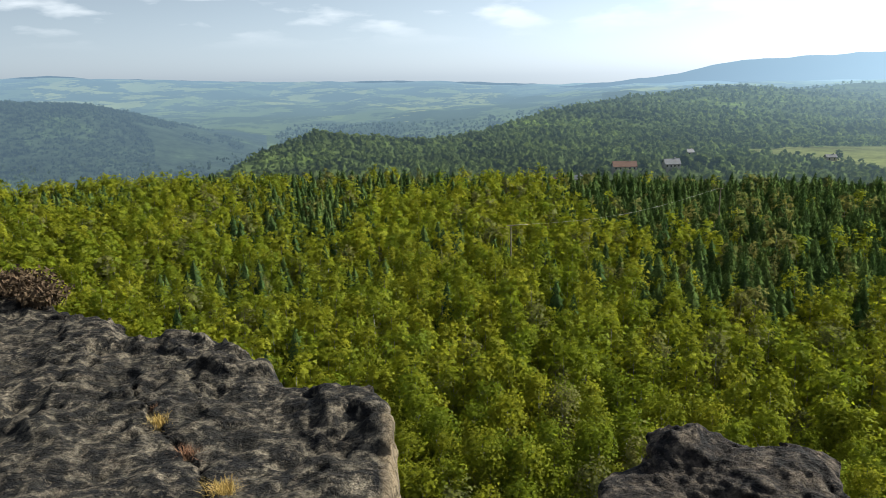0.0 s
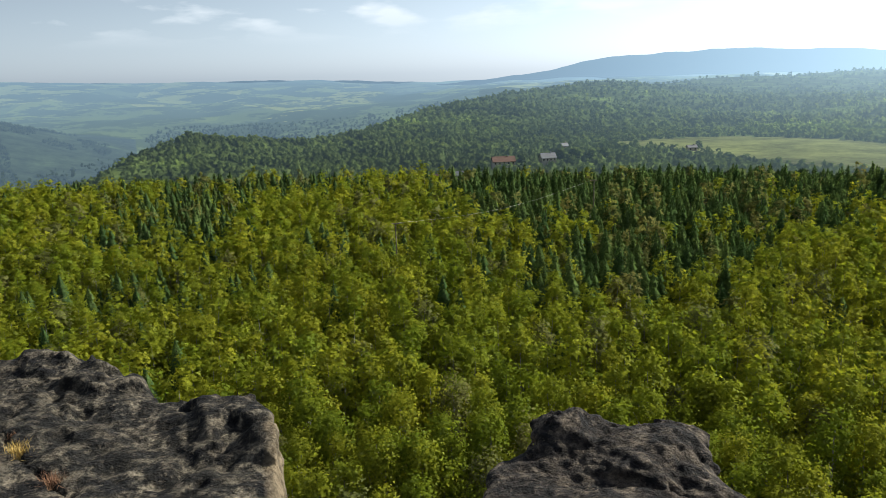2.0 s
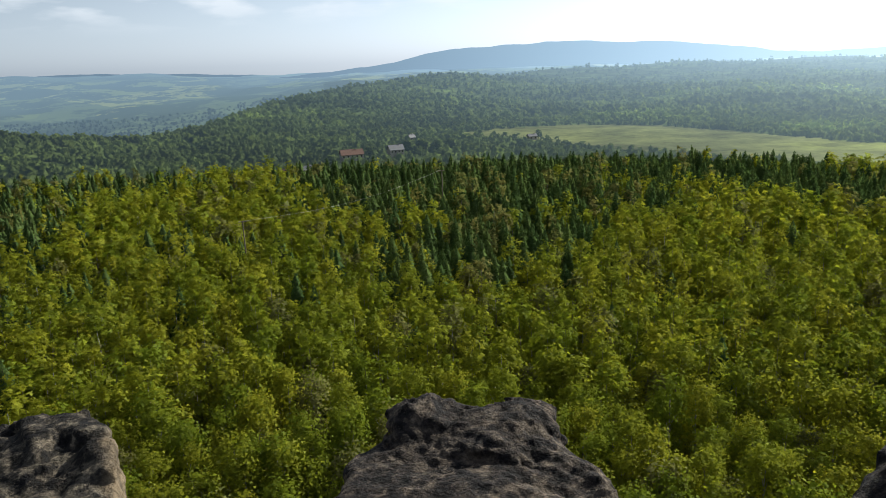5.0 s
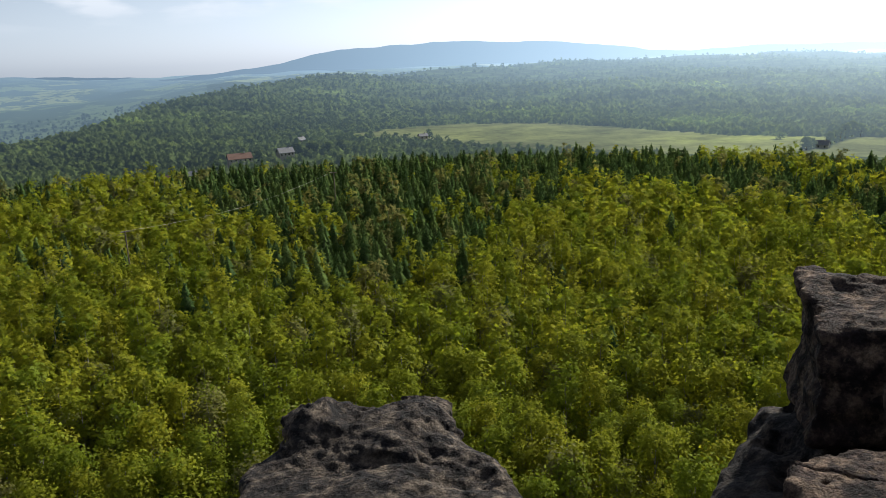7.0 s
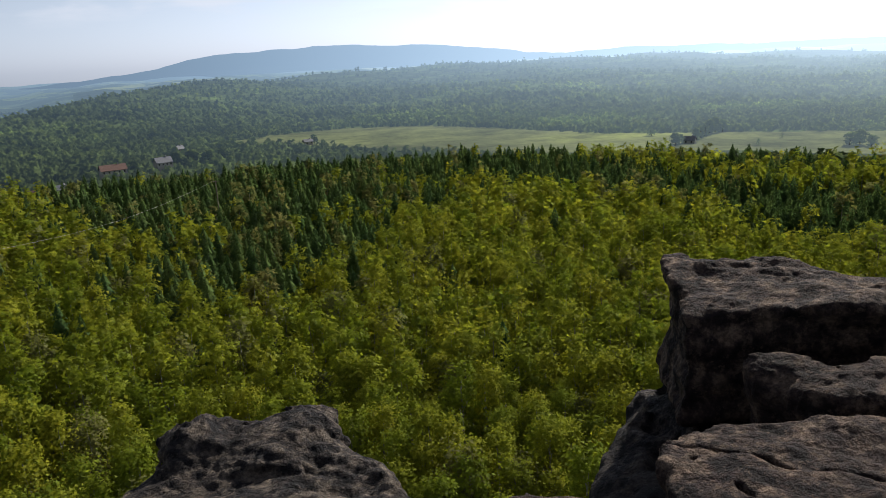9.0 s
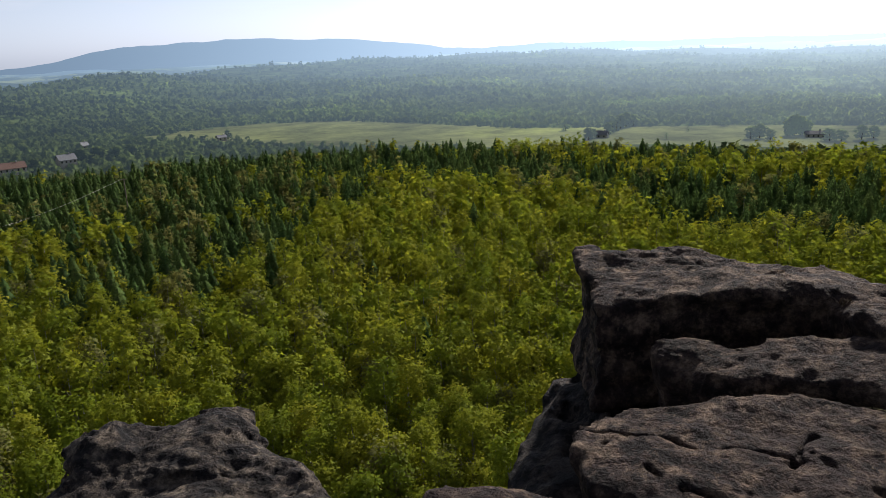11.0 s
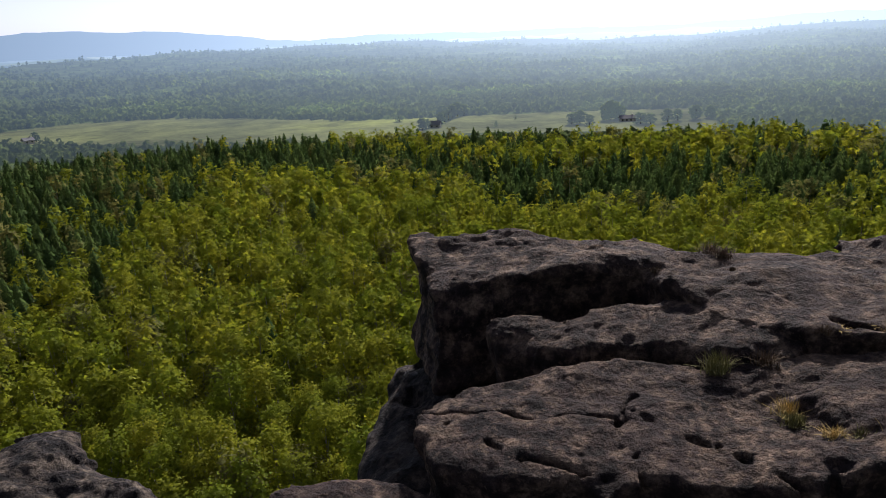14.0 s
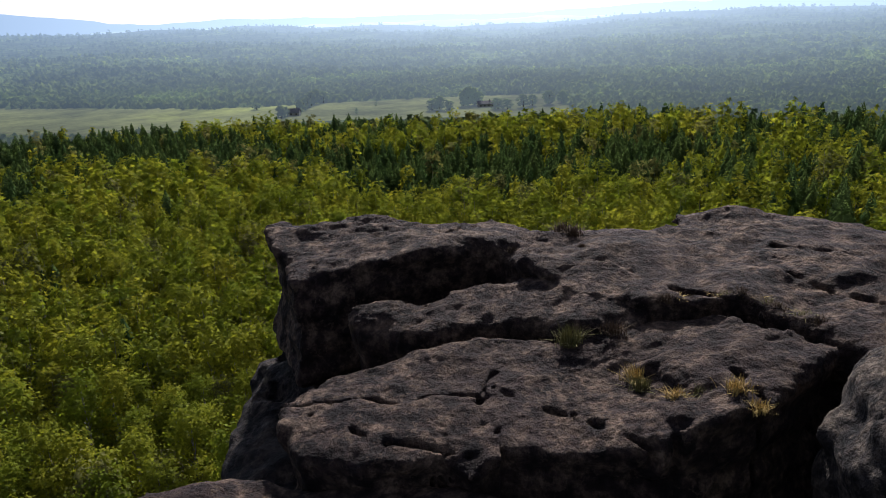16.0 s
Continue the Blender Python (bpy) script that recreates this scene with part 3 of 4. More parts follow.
        bed = np.sin(p[:, 2] * 17 + 3 * value_noise(p * 0.9)) * beds * np.clip(0.6 + value_noise(p * 1.1), 0, 1)
        dips = np.clip(fbm(p * (1.9, 1.9, 1.9) + 40, 2) - 0.5, 0, 1) * pits * 2.2
        if pits:
            dips += np.clip(value_noise(p * (4.6, 4.6, 3.0) + 3.0) - 0.15, 0, 1) * 0.12
        self.f[near] += rough * (large + mid + knob + (flake + crust) * sharp) + bed + dips
        self.cut_cracks()
        self.f[0], self.f[-1], self.f[:, 0], self.f[:, -1], self.f[:, :, 0], self.f[:, :, -1] = (1.0,) * 6
        v, q = surface(self.f, self.low + (0, 0, EYE), self.step)
        return tagged(mesh_object(name, v, q, [material], parent, True), label, "" if parent else "rock")


# the promontory: a foot coloured dark for shade, a cap with an overhanging lip, two ledges before it
promontory = tagged(new("rock_promontory"), "brown weathered sandstone promontory with ledges, hollows and cracks", "rock")
foot = Stone((2.2, -4.6, -6.6), (10.4, 6.0, -3.4), 0.075)
foot.slab([(7.6, 5.5), (6.2, 4.85), (5.4, 4.5), (4.8, 4.2), (4.9, 3.2), (4.7, 1.5), (5.4, 0.2), (5.6, -4.2), (10, -4.2), (10, 2)],
          lambda x, y: -4.3 + 0.0 * x, soft=0.4, lean=0.12)
foot.slab([(7.8, 5.35), (6.6, 4.15), (7.15, 3.6), (7.9, 2.5), (6.9, 0.5), (7.0, -3.5), (9.2, -4.0), (9.6, 0.3), (8.5, 3.1)], lambda x, y: -3.1 + 0.0 * x, soft=0.1)
foot.slab([(5.4, 3.0), (6.6, 3.3), (7.6, 2.2), (7.0, -0.6), (5.9, -0.3), (5.3, 0.5), (5.1, 1.4)], lambda x, y: -3.65 + 0.0 * x, soft=0.2)
foot.skin("foot", "foot of the cliff, darkened for shade", ROCK_FOOT, 0.9, 0.04, 0.05, parent=promontory)

cap = Stone((5.4, -4.8, -4.0), (10.6, 6.1, -2.1), 0.035)
cap.slab([(8.0, 5.35), (7.75, 5.4), (6.45, 4.1), (6.95, 3.65), (7.45, 3.1), (7.85, 2.45), (7.45, 1.9), (7.1, 1.5), (6.95, 1.1), (6.98, 0.5), (7.1, 0.0), (6.65, -0.7),
          (5.9, -3.5), (9.2, -4.5), (9.8, -1.4), (10.05, -0.2), (9.7, 0.5), (9.1, 1.3), (8.75, 2.1), (8.7, 3.1)],
         lambda x, y: -2.57 + 0.14 * np.minimum(x - 7.9, 0.0) - 0.07 * np.clip(x - 8.5, 0.0, 1.5), -3.9, 0.09, undercut=0.07)
cap.lump((9.75, 0.5, -2.72), (0.25, 0.35, 0.12), soft=0.15)
cap.lump((7.35, 1.25, -2.6), (0.36, 0.4, 0.14), False, 0.05)
cap.lump((7.6, 2.3, -2.62), (0.3, 0.75, 0.16), False, 0.12, 32)
cap.lump((8.75, 0.55, -2.53), (0.34, 0.26, 0.12), False, 0.05)
cap.lump((9.2, 1.0, -2.53), (0.26, 0.32, 0.1), False, 0.05)
cap.lump((8.1, 3.3, -2.56), (0.2, 0.45, 0.09), False, 0.05, 20)
for a, b, w in [((7.2, 0.45), (7.15, -0.1), 0.03), ((7.15, -0.1), (6.75, -0.7), 0.03), ((8.6, -0.4), (8.4, -2.0), 0.012), ((7.9, -0.5), (7.2, -1.6), 0.015)]:
    cap.crack(a, b, w + 0.02, 0.14)
cap.skin("cap", "rough brown top with shallow water-worn hollows", ROCK_RIGHT, 0.65, 0.02, 0.0, 0.0, promontory)

ledge = Stone((6.0, 0.2, -4.2), (8.4, 4.0, -2.5), 0.026)
ledge.slab([(6.42, 3.62), (6.14, 3.3), (6.16, 2.95), (6.2, 2.6), (6.4, 2.2), (6.55, 1.75), (6.5, 1.2), (6.75, 0.6), (7.5, 0.5), (7.7, 1.7), (7.35, 2.2), (6.98, 2.75), (6.75, 3.3)],
           lambda x, y: -2.95 + 0.16 * np.clip(3.2 - y, 0, 2.0) - 0.24 * np.clip(0.91 * (6.88 - x) + 0.42 * (2.7 - y), 0, 2), -4.1, 0.12, undercut=0.1)
ledge.skin("ledge", "", ROCK_RIGHT, 0.5, 0.02, 0.0, 2.0, promontory)

slab = Stone((4.1, -1.2, -4.4), (7.4, 3.8, -2.6), 0.023)
slab.slab([(5.45, 3.2), (5.8, 2.85), (6.1, 2.55), (6.35, 2.0), (6.5, 1.35), (7.0, 0.6), (7.1, 0.0), (6.5, -0.85), (5.75, -0.45), (5.4, -0.1), (5.12, 0.28), (5.05, 0.7), (4.9, 1.3), (4.6, 1.5),
           (4.72, 1.8), (4.48, 2.4), (4.45, 2.85), (5.1, 3.45)], lambda x, y: -3.085 + 0.13 * (x - 5.6) - 0.05 * (y - 1.5) + 0.1 * np.clip(1.0 - y, 0, 1.2), -4.3, 0.1, undercut=0.1)
slab.lump((5.35, 2.2, -3.02), (0.26, 0.36, 0.1), False, 0.05)
slab.lump((5.92, 0.75, -2.93), (0.22, 0.32, 0.1), False, 0.08)
slab.lump((5.12, 0.98, -3.07), (0.14, 0.4, 0.1), False, 0.07)
slab.lump((5.75, 2.55, -3.03), (0.3, 0.12, 0.08), False, 0.04, 40)
for a, b, w, d in [((6.5, 1.75), (5.5, 1.74), 0.012, 0.1), ((6.35, 2.4), (5.9, 2.3), 0.01, 0.1), ((5.0, 3.3), (5.2, 2.6), 0.012, 0.1), ((5.2, 2.6), (5.5, 1.74), 0.012, 0.1), ((5.5, 1.74), (4.6, 1.58), 0.022, 0.2), ((5.5, 1.7), (4.75, 1.25), 0.02, 0.12), ((5.6, 1.65), (5.3, 0.4), 0.012, 0.08),
                   ((4.9, 2.95), (4.75, 2.2), 0.022, 0.12), ((4.75, 2.2), (4.9, 1.65), 0.016, 0.1), ((5.45, 0.95), (5.1, 0.3), 0.03, 0.2), ((6.2, -0.05), (5.6, -0.4), 0.05, 0.25), ((5.3, 0.25), (5.0, 0.0), 0.05, 0.5)]:
    slab.crack(a, b, w * 0.4 + 0.022, d * 0.5 + 0.02)
slab.skin("slab", "cracked grey-brown slab", ROCK_RIGHT, 0.5, 0.02, 0.0, 5.0, promontory)

step = Stone((1.9, -2.2, -6.0), (5.3, 4.3, -3.3), 0.055)
step.slab([(4.0, 3.9), (4.45, 3.45), (4.6, 2.8), (4.85, 2.0), (4.85, 1.4), (4.4, 0.6), (4.4, -1.2), (3.2, -1.9), (2.3, 0.2), (2.4, 2.6), (3.2, 3.7)],
          lambda x, y: -3.46 + 0.03 * (x - 4.5), -5.9, 0.15)
step.skin("rock_step", "low sandstone step in front of the promontory", ROCK_RIGHT, 0.75, 0.02, 0.0, 7.0)

boulder = Stone((4.1, -3.7, -5.2), (7.2, -0.2, -1.3), 0.045)
boulder.lump((5.65, -2.06, -3.2), (1.2, 1.3, 1.5), turn=15)
# darker stone than the promontory's, so that its colour carries the shade
boulder.skin("boulder", "tall rounded sandstone boulder in shade", ROCK_MID, 0.6, 0.03, 0.02, 11.0)

# the lone block before the wood
mid = Stone((0.2, 3.2, -6.4), (5.2, 8.8, -3.3), 0.033)
mid.slab([(1.22, 6.3), (1.58, 7.1), (2.1, 7.5), (2.6, 7.85), (3.0, 7.75), (3.6, 7.45), (3.86, 6.95), (3.94, 6.1), (3.84, 5.3), (3.55, 4.4), (2.6, 3.8), (1.5, 4.2), (1.2, 5.4)],
         lambda x, y: -4.0 + 0.06 * (6.5 - y) - 0.06 * np.abs(x - 2.75) ** 2, soft=0.24, lean=0.03)
mid.lump((2.62, 7.4, -4.05), (0.46, 0.45, 0.4), soft=0.25)
mid.lump((3.42, 7.02, -4.06), (0.55, 0.5, 0.26), soft=0.25, turn=-40)
mid.lump((2.92, 7.25, -3.72), (0.17, 0.28, 0.17), False, 0.06, -20)
mid.lump((3.08, 7.2, -3.62), (0.1, 0.4, 0.14), False, 0.06, -15)
mid.lump((3.5, 6.5, -3.86), (0.2, 0.13, 0.1), False, 0.04)
mid.lump((2.75, 6.35, -3.98), (0.6, 0.16, 0.1), False, 0.05, -25)
mid.lump((3.1, 5.7, -3.95), (0.4, 0.12, 0.08), False, 0.05, -30)
mid_rock = mid.skin("rock_outcrop", "dark rounded sandstone block with a hollowed top", ROCK_MID, 0.7, 0.03, 0.0, 3.0)

# the broad slab
left = Stone((-11.0, 5.6, -5.8), (0.5, 16.4, -3.3), 0.052)
left.slab([(-9.6, 15.6), (-8.2, 14.3), (-6.2, 12.5), (-5.3, 11.6), (-4.6, 11.6), (-3.5, 11.25), (-2.55, 10.35), (-2.2, 9.75), (-1.85, 9.65), (-0.95, 9.2), (-0.78, 8.7), (-0.6, 7.6), (-0.58, 6.9),
           (-0.9, 5.2), (-3, 4.6), (-12.5, 4.6), (-12.5, 15)],
          lambda x, y: -4.05 + 0.0 * x, soft=0.16, lean=0.12)
left.slab([(-4.6, 11.6), (-3.5, 11.25), (-2.6, 10.45), (-2.4, 9.95), (-3.1, 9.9), (-4.35, 10.9)], lambda x, y: -3.9 + 0 * x, -5.0, 0.16)
left.slab([(-2.0, 9.6), (-0.98, 9.2), (-0.8, 8.7), (-0.62, 7.6), (-1.3, 7.9), (-1.6, 8.9)], lambda x, y: -3.97 + 0.03 * (y - 8), -5.0, 0.09)
left.lump((-2.9, 9.2, -4.0), (0.2, 0.15, 0.12), False, 0.05, -40)
left.lump((-6.2, 10.6, -4.0), (0.45, 0.3, 0.16), False, 0.06, -30)
left.lump((-5.4, 8.9, -4.02), (0.4, 0.2, 0.13), False, 0.06, -30)
left.lump((-4.2, 11.2, -4.2), (0.7, 0.45, 0.3), soft=0.3, turn=-30)
left.lump((-5.9, 12.1, -4.25), (0.8, 0.45, 0.3), soft=0.3, turn=-40)
left.lump((-3.6, 10.75, -3.86), (0.6, 0.25, 0.12), False, 0.08, -35)
left.lump((-4.6, 9.9, -3.95), (0.6, 0.3, 0.2), False, 0.08, -30)
left.lump((-1.15, 8.35, -3.93), (0.42, 0.25, 0.13), False, 0.08, -60)
left.lump((-5.3, 11.3, -3.98), (0.35, 0.3, 0.2), False, 0.08)
left.lump((-1.75, 7.6, -4.0), (0.16, 0.14, 0.14), False, 0.05)
left.lump((-9.2, 14.8, -4.2), (1.6, 0.8, 0.4), soft=0.3, turn=-40)
for a, b in [((-4.3, 9.6), (-3.4, 8.3)), ((-3.4, 8.3), (-2.7, 7.4)), ((-2.7, 7.4), (-2.3, 6.4)), ((-5.5, 10.0), (-4.5, 9.6))]:
    left.crack(a, b, 0.03, 0.09)
left_rock = left.skin("rock_slab", "broad grey lichen-covered sandstone slab with pits", ROCK_LEFT, 0.68, 0.02, 0.06, 9.0)


# the cliffs on which the blocks stand, down to the foot of the wood
for name, ring, top in [("cliff", [(7.4, 5.0), (5.2, 4.0), (4.2, 2.0), (2.6, 0.5), (2.6, -3.5), (9.5, -4.2), (9.6, 1.5)], -6.3), ("cliff", [(1.5, 6.0), (2.4, 7.2), (3.4, 6.8), (3.5, 5.0), (2.4, 4.2), (1.6, 4.6)], -6.1),
                        ("cliff", [(-9.6, 14.6), (-5, 11), (-1.4, 8.8), (-1.1, 6.4), (-3, 6.2), (-10.3, 6.2)], -5.5)]:
    xs, ys = [q[0] for q in ring], [q[1] for q in ring]
    body = Stone((min(xs) - 2.5, min(ys) - 2.5, -44.0), (max(xs) + 2.5, max(ys) + 2.5, top + 1.2), 0.4)
    body.slab(ring, lambda x, y: top + 0 * x, soft=0.5, lean=0.06, bottom=-60.0)
    tagged(body.skin(name, "", ROCK_MID, 2.2, 0.1, 0.0, 13.0), "sheer grey sandstone cliff above the wood", "cliff", kind="structure")


# ---------------------------------------------------------------- trees
def birch_crown(rng, leaves, size, tall=8.8, wide=1.95):
    """Centres, outward ways and sizes of the leaf sprays of a birch: ascending uneven clumps on a tall oval head."""
    k = 44 if leaves > 1000 else (26 if leaves > 200 else 14)
    h = np.linspace(0.02, 0.97, k) + rng.uniform(-0.04, 0.04, k)
    h = np.clip(h, 0, 1) ** 0.82
    oval = np.sqrt(np.clip(1 - np.abs((h - 0.42) / 0.62) ** 2.3, 0.02, 1))
    reach = wide * oval * rng.uniform(0.45, 0.92, k)
    a = np.arange(k) * 2.4 + rng.uniform(-0.6, 0.6, k)
    c = np.stack([reach * np.cos(a), reach * np.sin(a), 1.4 + h * (tall - 0.7)], -1)
    rad = rng.uniform(0.55, 1.0, k) * wide / 2.0 * (1.0 if leaves > 200 else 1.25)
    which = rng.randint(0, k, leaves)
    d = rng.normal(size=(leaves, 3))
    d /= np.linalg.norm(d, axis=1)[:, None]
    d[:, 2] = d[:, 2] * 0.9 + 0.18
    p = c[which] + d * np.array((1, 1, 1.35)) * rad[which][:, None] * rng.uniform(0.2, 1.15, leaves)[:, None]
    out = (p - np.array((0, 0, 1.2 + tall * 0.42))) / np.array((wide, wide, tall * 0.55))
    out /= np.linalg.norm(out, axis=1)[:, None]
    way = d * 0.22 + out * 0.6 + np.array((0, 0, 0.3)) + rng.normal(scale=0.1, size=d.shape)
    return p, way / np.linalg.norm(way, axis=1)[:, None], size * rng.uniform(0.6, 1.3, leaves)


def spruce_crown(rng, leaves, size, tall=10.2, wide=2.1):
    """The same for a spruce: drooping tiers on a narrow cone with a thin leader."""
    h = 1 - np.sqrt(rng.uniform(0.0004, 1, leaves))
    tier = np.round(h * 12) / 12 * 0.6 + h * 0.4
    a = rng.uniform(0, 2 * math.pi, leaves)
    reach = wide * (1.0 - h) ** 0.85 * rng.uniform(0.5, 1.05, leaves) ** 0.7 * (1 + 0.22 * np.sin(a * 5 + np.round(h * 12) * 2.1)) + 0.05
    p = np.stack([reach * np.cos(a), reach * np.sin(a), 1.2 + tier * (tall - 1.2) - reach * 0.3], -1)
    d = np.stack([np.cos(a), np.sin(a), 0.45 + 0 * a], -1) + rng.normal(scale=0.12, size=(leaves, 3))
    d /= np.linalg.norm(d, axis=1)[:, None]
    return p, d, size * rng.uniform(0.8, 1.5, leaves) * (1.0 - 0.55 * h)


def sprays(rng, p, d, s):
    """A three-cornered leaf spray at each place, turned roughly outward; also the way of each corner."""
    n = d + rng.normal(scale=0.45, size=d.shape)
    n /= np.linalg.norm(n, axis=1)[:, None]
    r = rng.normal(size=d.shape)
    u = np.cross(n, r)
    u /= np.linalg.norm(u, axis=1)[:, None]
    w = np.cross(n, u)
    s = s[:, None]
    v = np.stack([p - u * s - w * s * 0.6, p + u * s - w * s * 0.6 + n * s * 0.2, p + w * s * 1.1], 1)
    return v.reshape(-1, 3), np.arange(len(p) * 3).reshape(-1, 3), np.repeat(d, 3, axis=0)


def spruce_head(rng, tiers, leaves, size, tall=9.6, wide=2.25):
    """A farther spruce: drooping jagged tiers round a stem, each smaller than the one below."""
    n = 10
    vs, ws, fs, k = [], [], [], 0
    for q in range(tiers):
        f = q / tiers
        z, r = 1.6 + (tall - 2.6) * f, wide * (1 - f) ** 0.62 * 0.86 + 0.05
        a = np.arange(n) * 2 * math.pi / n + rng.uniform(0, 6)
        reach = r * np.where(np.arange(n) % 2, 0.66, 1.05) * rng.uniform(0.8, 1.15, n)
        rim = np.stack([reach * np.cos(a), reach * np.sin(a), z - 0.3 * reach + rng.uniform(-0.15, 0.15, n)], -1)
        top = np.array([(0, 0, z + (tall - z) * (0.45 if q < tiers - 1 else 0.8))])
        way = np.concatenate([np.stack([np.cos(a), np.sin(a), 0.35 + 0 * a], -1), [(0, 0, 1.0)]])
        vs.append(np.concatenate([rim, top])), ws.append(way / np.linalg.norm(way, axis=1)[:, None])
        fs.append(np.array([(k + i, k + (i + 1) % n, k + n) for i in range(n)]))
        k += n + 1
    lv, lf, lw = sprays(rng, *spruce_crown(rng, leaves, size, tall, wide * 1.08))
    return np.concatenate(vs + [lv]), np.concatenate(fs + [lf + k]), np.concatenate(ws + [lw])


def stem(points, radii, sides):
    """A tapered stem along points, as triangles."""
    rings = []
    a = np.arange(sides) * 2 * math.pi / sides
    for q, r in zip(points, radii):
        rings.append(np.stack([q[0] + r * np.cos(a), q[1] + r * np.sin(a), q[2] + 0 * a], -1))
    v = np.concatenate(rings)
    f = []
    for k in range(len(points) - 1):
        for i in range(sides):
            a, b, c, d = k * sides + i, k * sides + (i + 1) % sides, (k + 1) * sides + (i + 1) % sides, (k + 1) * sides + i
            f += [(a, b, c), (a, c, d)]
    return v, np.array(f)


def stems(rng, tall, sides, limbs):
    """Trunk and limbs."""
    lean = rng.normal(scale=0.25, size=2)
    vs, fs, n = [], [], 0
    k = 6 if limbs else 2
    hs = np.linspace(0, 1, k)
    pts = [(lean[0] * h + (0.12 * math.sin(4 * h) if limbs else 0), lean[1] * h, h * tall * 0.92) for h in hs]
    v, f = stem(pts, [0.13 * (1 - 0.85 * h) for h in hs], sides)
    vs.append(v), fs.append(f)
    n += len(v)
    for q in range(limbs):
        h = 0.3 + 0.6 * q / limbs
        a = rng.uniform(0, 2 * math.pi)
        o = np.array((lean[0] * h, lean[1] * h, h * tall * 0.92))
        e = o + np.array((math.cos(a) * 1.4 * (1.15 - h), math.sin(a) * 1.4 * (1.15 - h), 1.1))
        v, f = stem([o, (o + e) / 2 + (0, 0, 0.1), e], [0.05, 0.03, 0.01], 4)
        vs.append(v), fs.append(f + n)
        n += len(v)
    return np.concatenate(vs), np.concatenate(fs)


def conifer_share(b, r):
    """How much of the near wood is spruce and pine there."""
    p = np.stack([r * np.sin(np.radians(b)) / 38, r * np.cos(np.radians(b)) / 38, 0 * r], -1).reshape(-1, 3)
    wave = fbm(p, 3).reshape(np.shape(r))
    patch = np.exp(-((b - 22) / 13.0) ** 4) * np.clip((r - 92) / 35, 0, 1)
    band = 1.15 * np.clip((r - (edge(b) - 62 - 45 * np.clip((b - 40) / 20, 0, 1))) / 30, 0, 1) * np.clip((b - 8) / 10, 0, 1) * 0.9
    shade = 0.3 * np.clip((8 - b) / 15, 0, 1) * np.clip((r - 90) / 50, 0, 1)
    return np.clip(1.25 * patch + band + shade - 0.2 + 0.8 * wave, 0.02, 0.92)


rng = np.random.RandomState(21)
places = []
gx = np.arange(-160, 275, 3.4)
gy = np.arange(-60, 300, 3.4)
tx, ty = np.meshgrid(gx, gy)
tx, ty = tx.ravel() + rng.uniform(-1.25, 1.25, tx.size), ty.ravel() + rng.uniform(-1.25, 1.25, ty.size)
tb, tr_ = np.degrees(np.arctan2(tx, ty)), np.hypot(tx, ty)
start = by_bearing(tb, [(-45, 90), (-18, 90), (-12, 60), (-6, 46), (0, 41), (60, 41), (70, 48), (85, 60), (110, 60)])
keep = (tb > -37) & (tb < 106) & (tr_ > start) & (tr_ < edge(tb) + 4 + rng.uniform(-3, 3, tb.size))
tx, ty, tb, tr_ = tx[keep], ty[keep], tb[keep], tr_[keep]
tz = EYE + land(tb, tr_)
share = conifer_share(tb, tr_)
dice = rng.uniform(0, 1, tb.size)
kind = np.where(dice < share, 2, np.where(dice > 0.94, 1, 0))      # 0 birch, 1 olive birch, 2 conifer
grow = rng.uniform(0.8, 1.25, tb.size) * np.where(kind == 2, 1.08, 1.0)
spin = rng.uniform(0, 2 * math.pi, tb.size)
order = np.argsort(tr_)
near_ids, rest = order[:300], order[300:]

# the nearest trees, each a thing of its own
KINDS = [("birch_tree", BIRCH, BARK, "leafy green birch with a slender pale trunk"),
         ("willow_tree", OLIVE, BARK, "grey-green young tree with a thin pale crown"),
         ("spruce_tree", CONIFER, DARK_BARK, "dark green spruce in the wood")]
models = {}
for k, (name, leaf, bark, label) in enumerate(KINDS):
    for v in range(6 if k == 0 else 2):
        crown = spruce_crown(rng, 2200, 0.17) if k == 2 else birch_crown(rng, 2400 if k == 0 else 1700, 0.13)
        lv, lf, lw = sprays(rng, *crown)
        sv, sf = stems(rng, 9.0, 7, 9)
        models[k, v] = (lv, lf, lw, sv, sf)
first = {}
for i in near_ids:
    k = int(kind[i])
    v = int(rng.randint(0, 6 if k == 0 else 2))
    m = pose(tx[i], ty[i], tz[i] - 0.3, 0, 0, math.degrees(spin[i])) @ Matrix.Diagonal((grow[i], grow[i], grow[i] * rng.uniform(0.92, 1.08), 1))
    name, leaf, bark, label = KINDS[k]
    if (k, v) not in first:
        lv, lf, lw, sv, sf = models[k, v]
        tree = new(name)
        mesh_object("trunk", sv, sf, [bark], tree, True)
        mesh_object("crown", lv, lf, [leaf[0]], tree, False, tint=np.zeros(len(lv)), ways=lw)
        tree.matrix_basis = m
        first[k, v] = tagged(tree, label, "tree", "trees below the cliff")
    else:
        copy = copy_thing(first[k, v], m)
        copy.matrix_basis = m


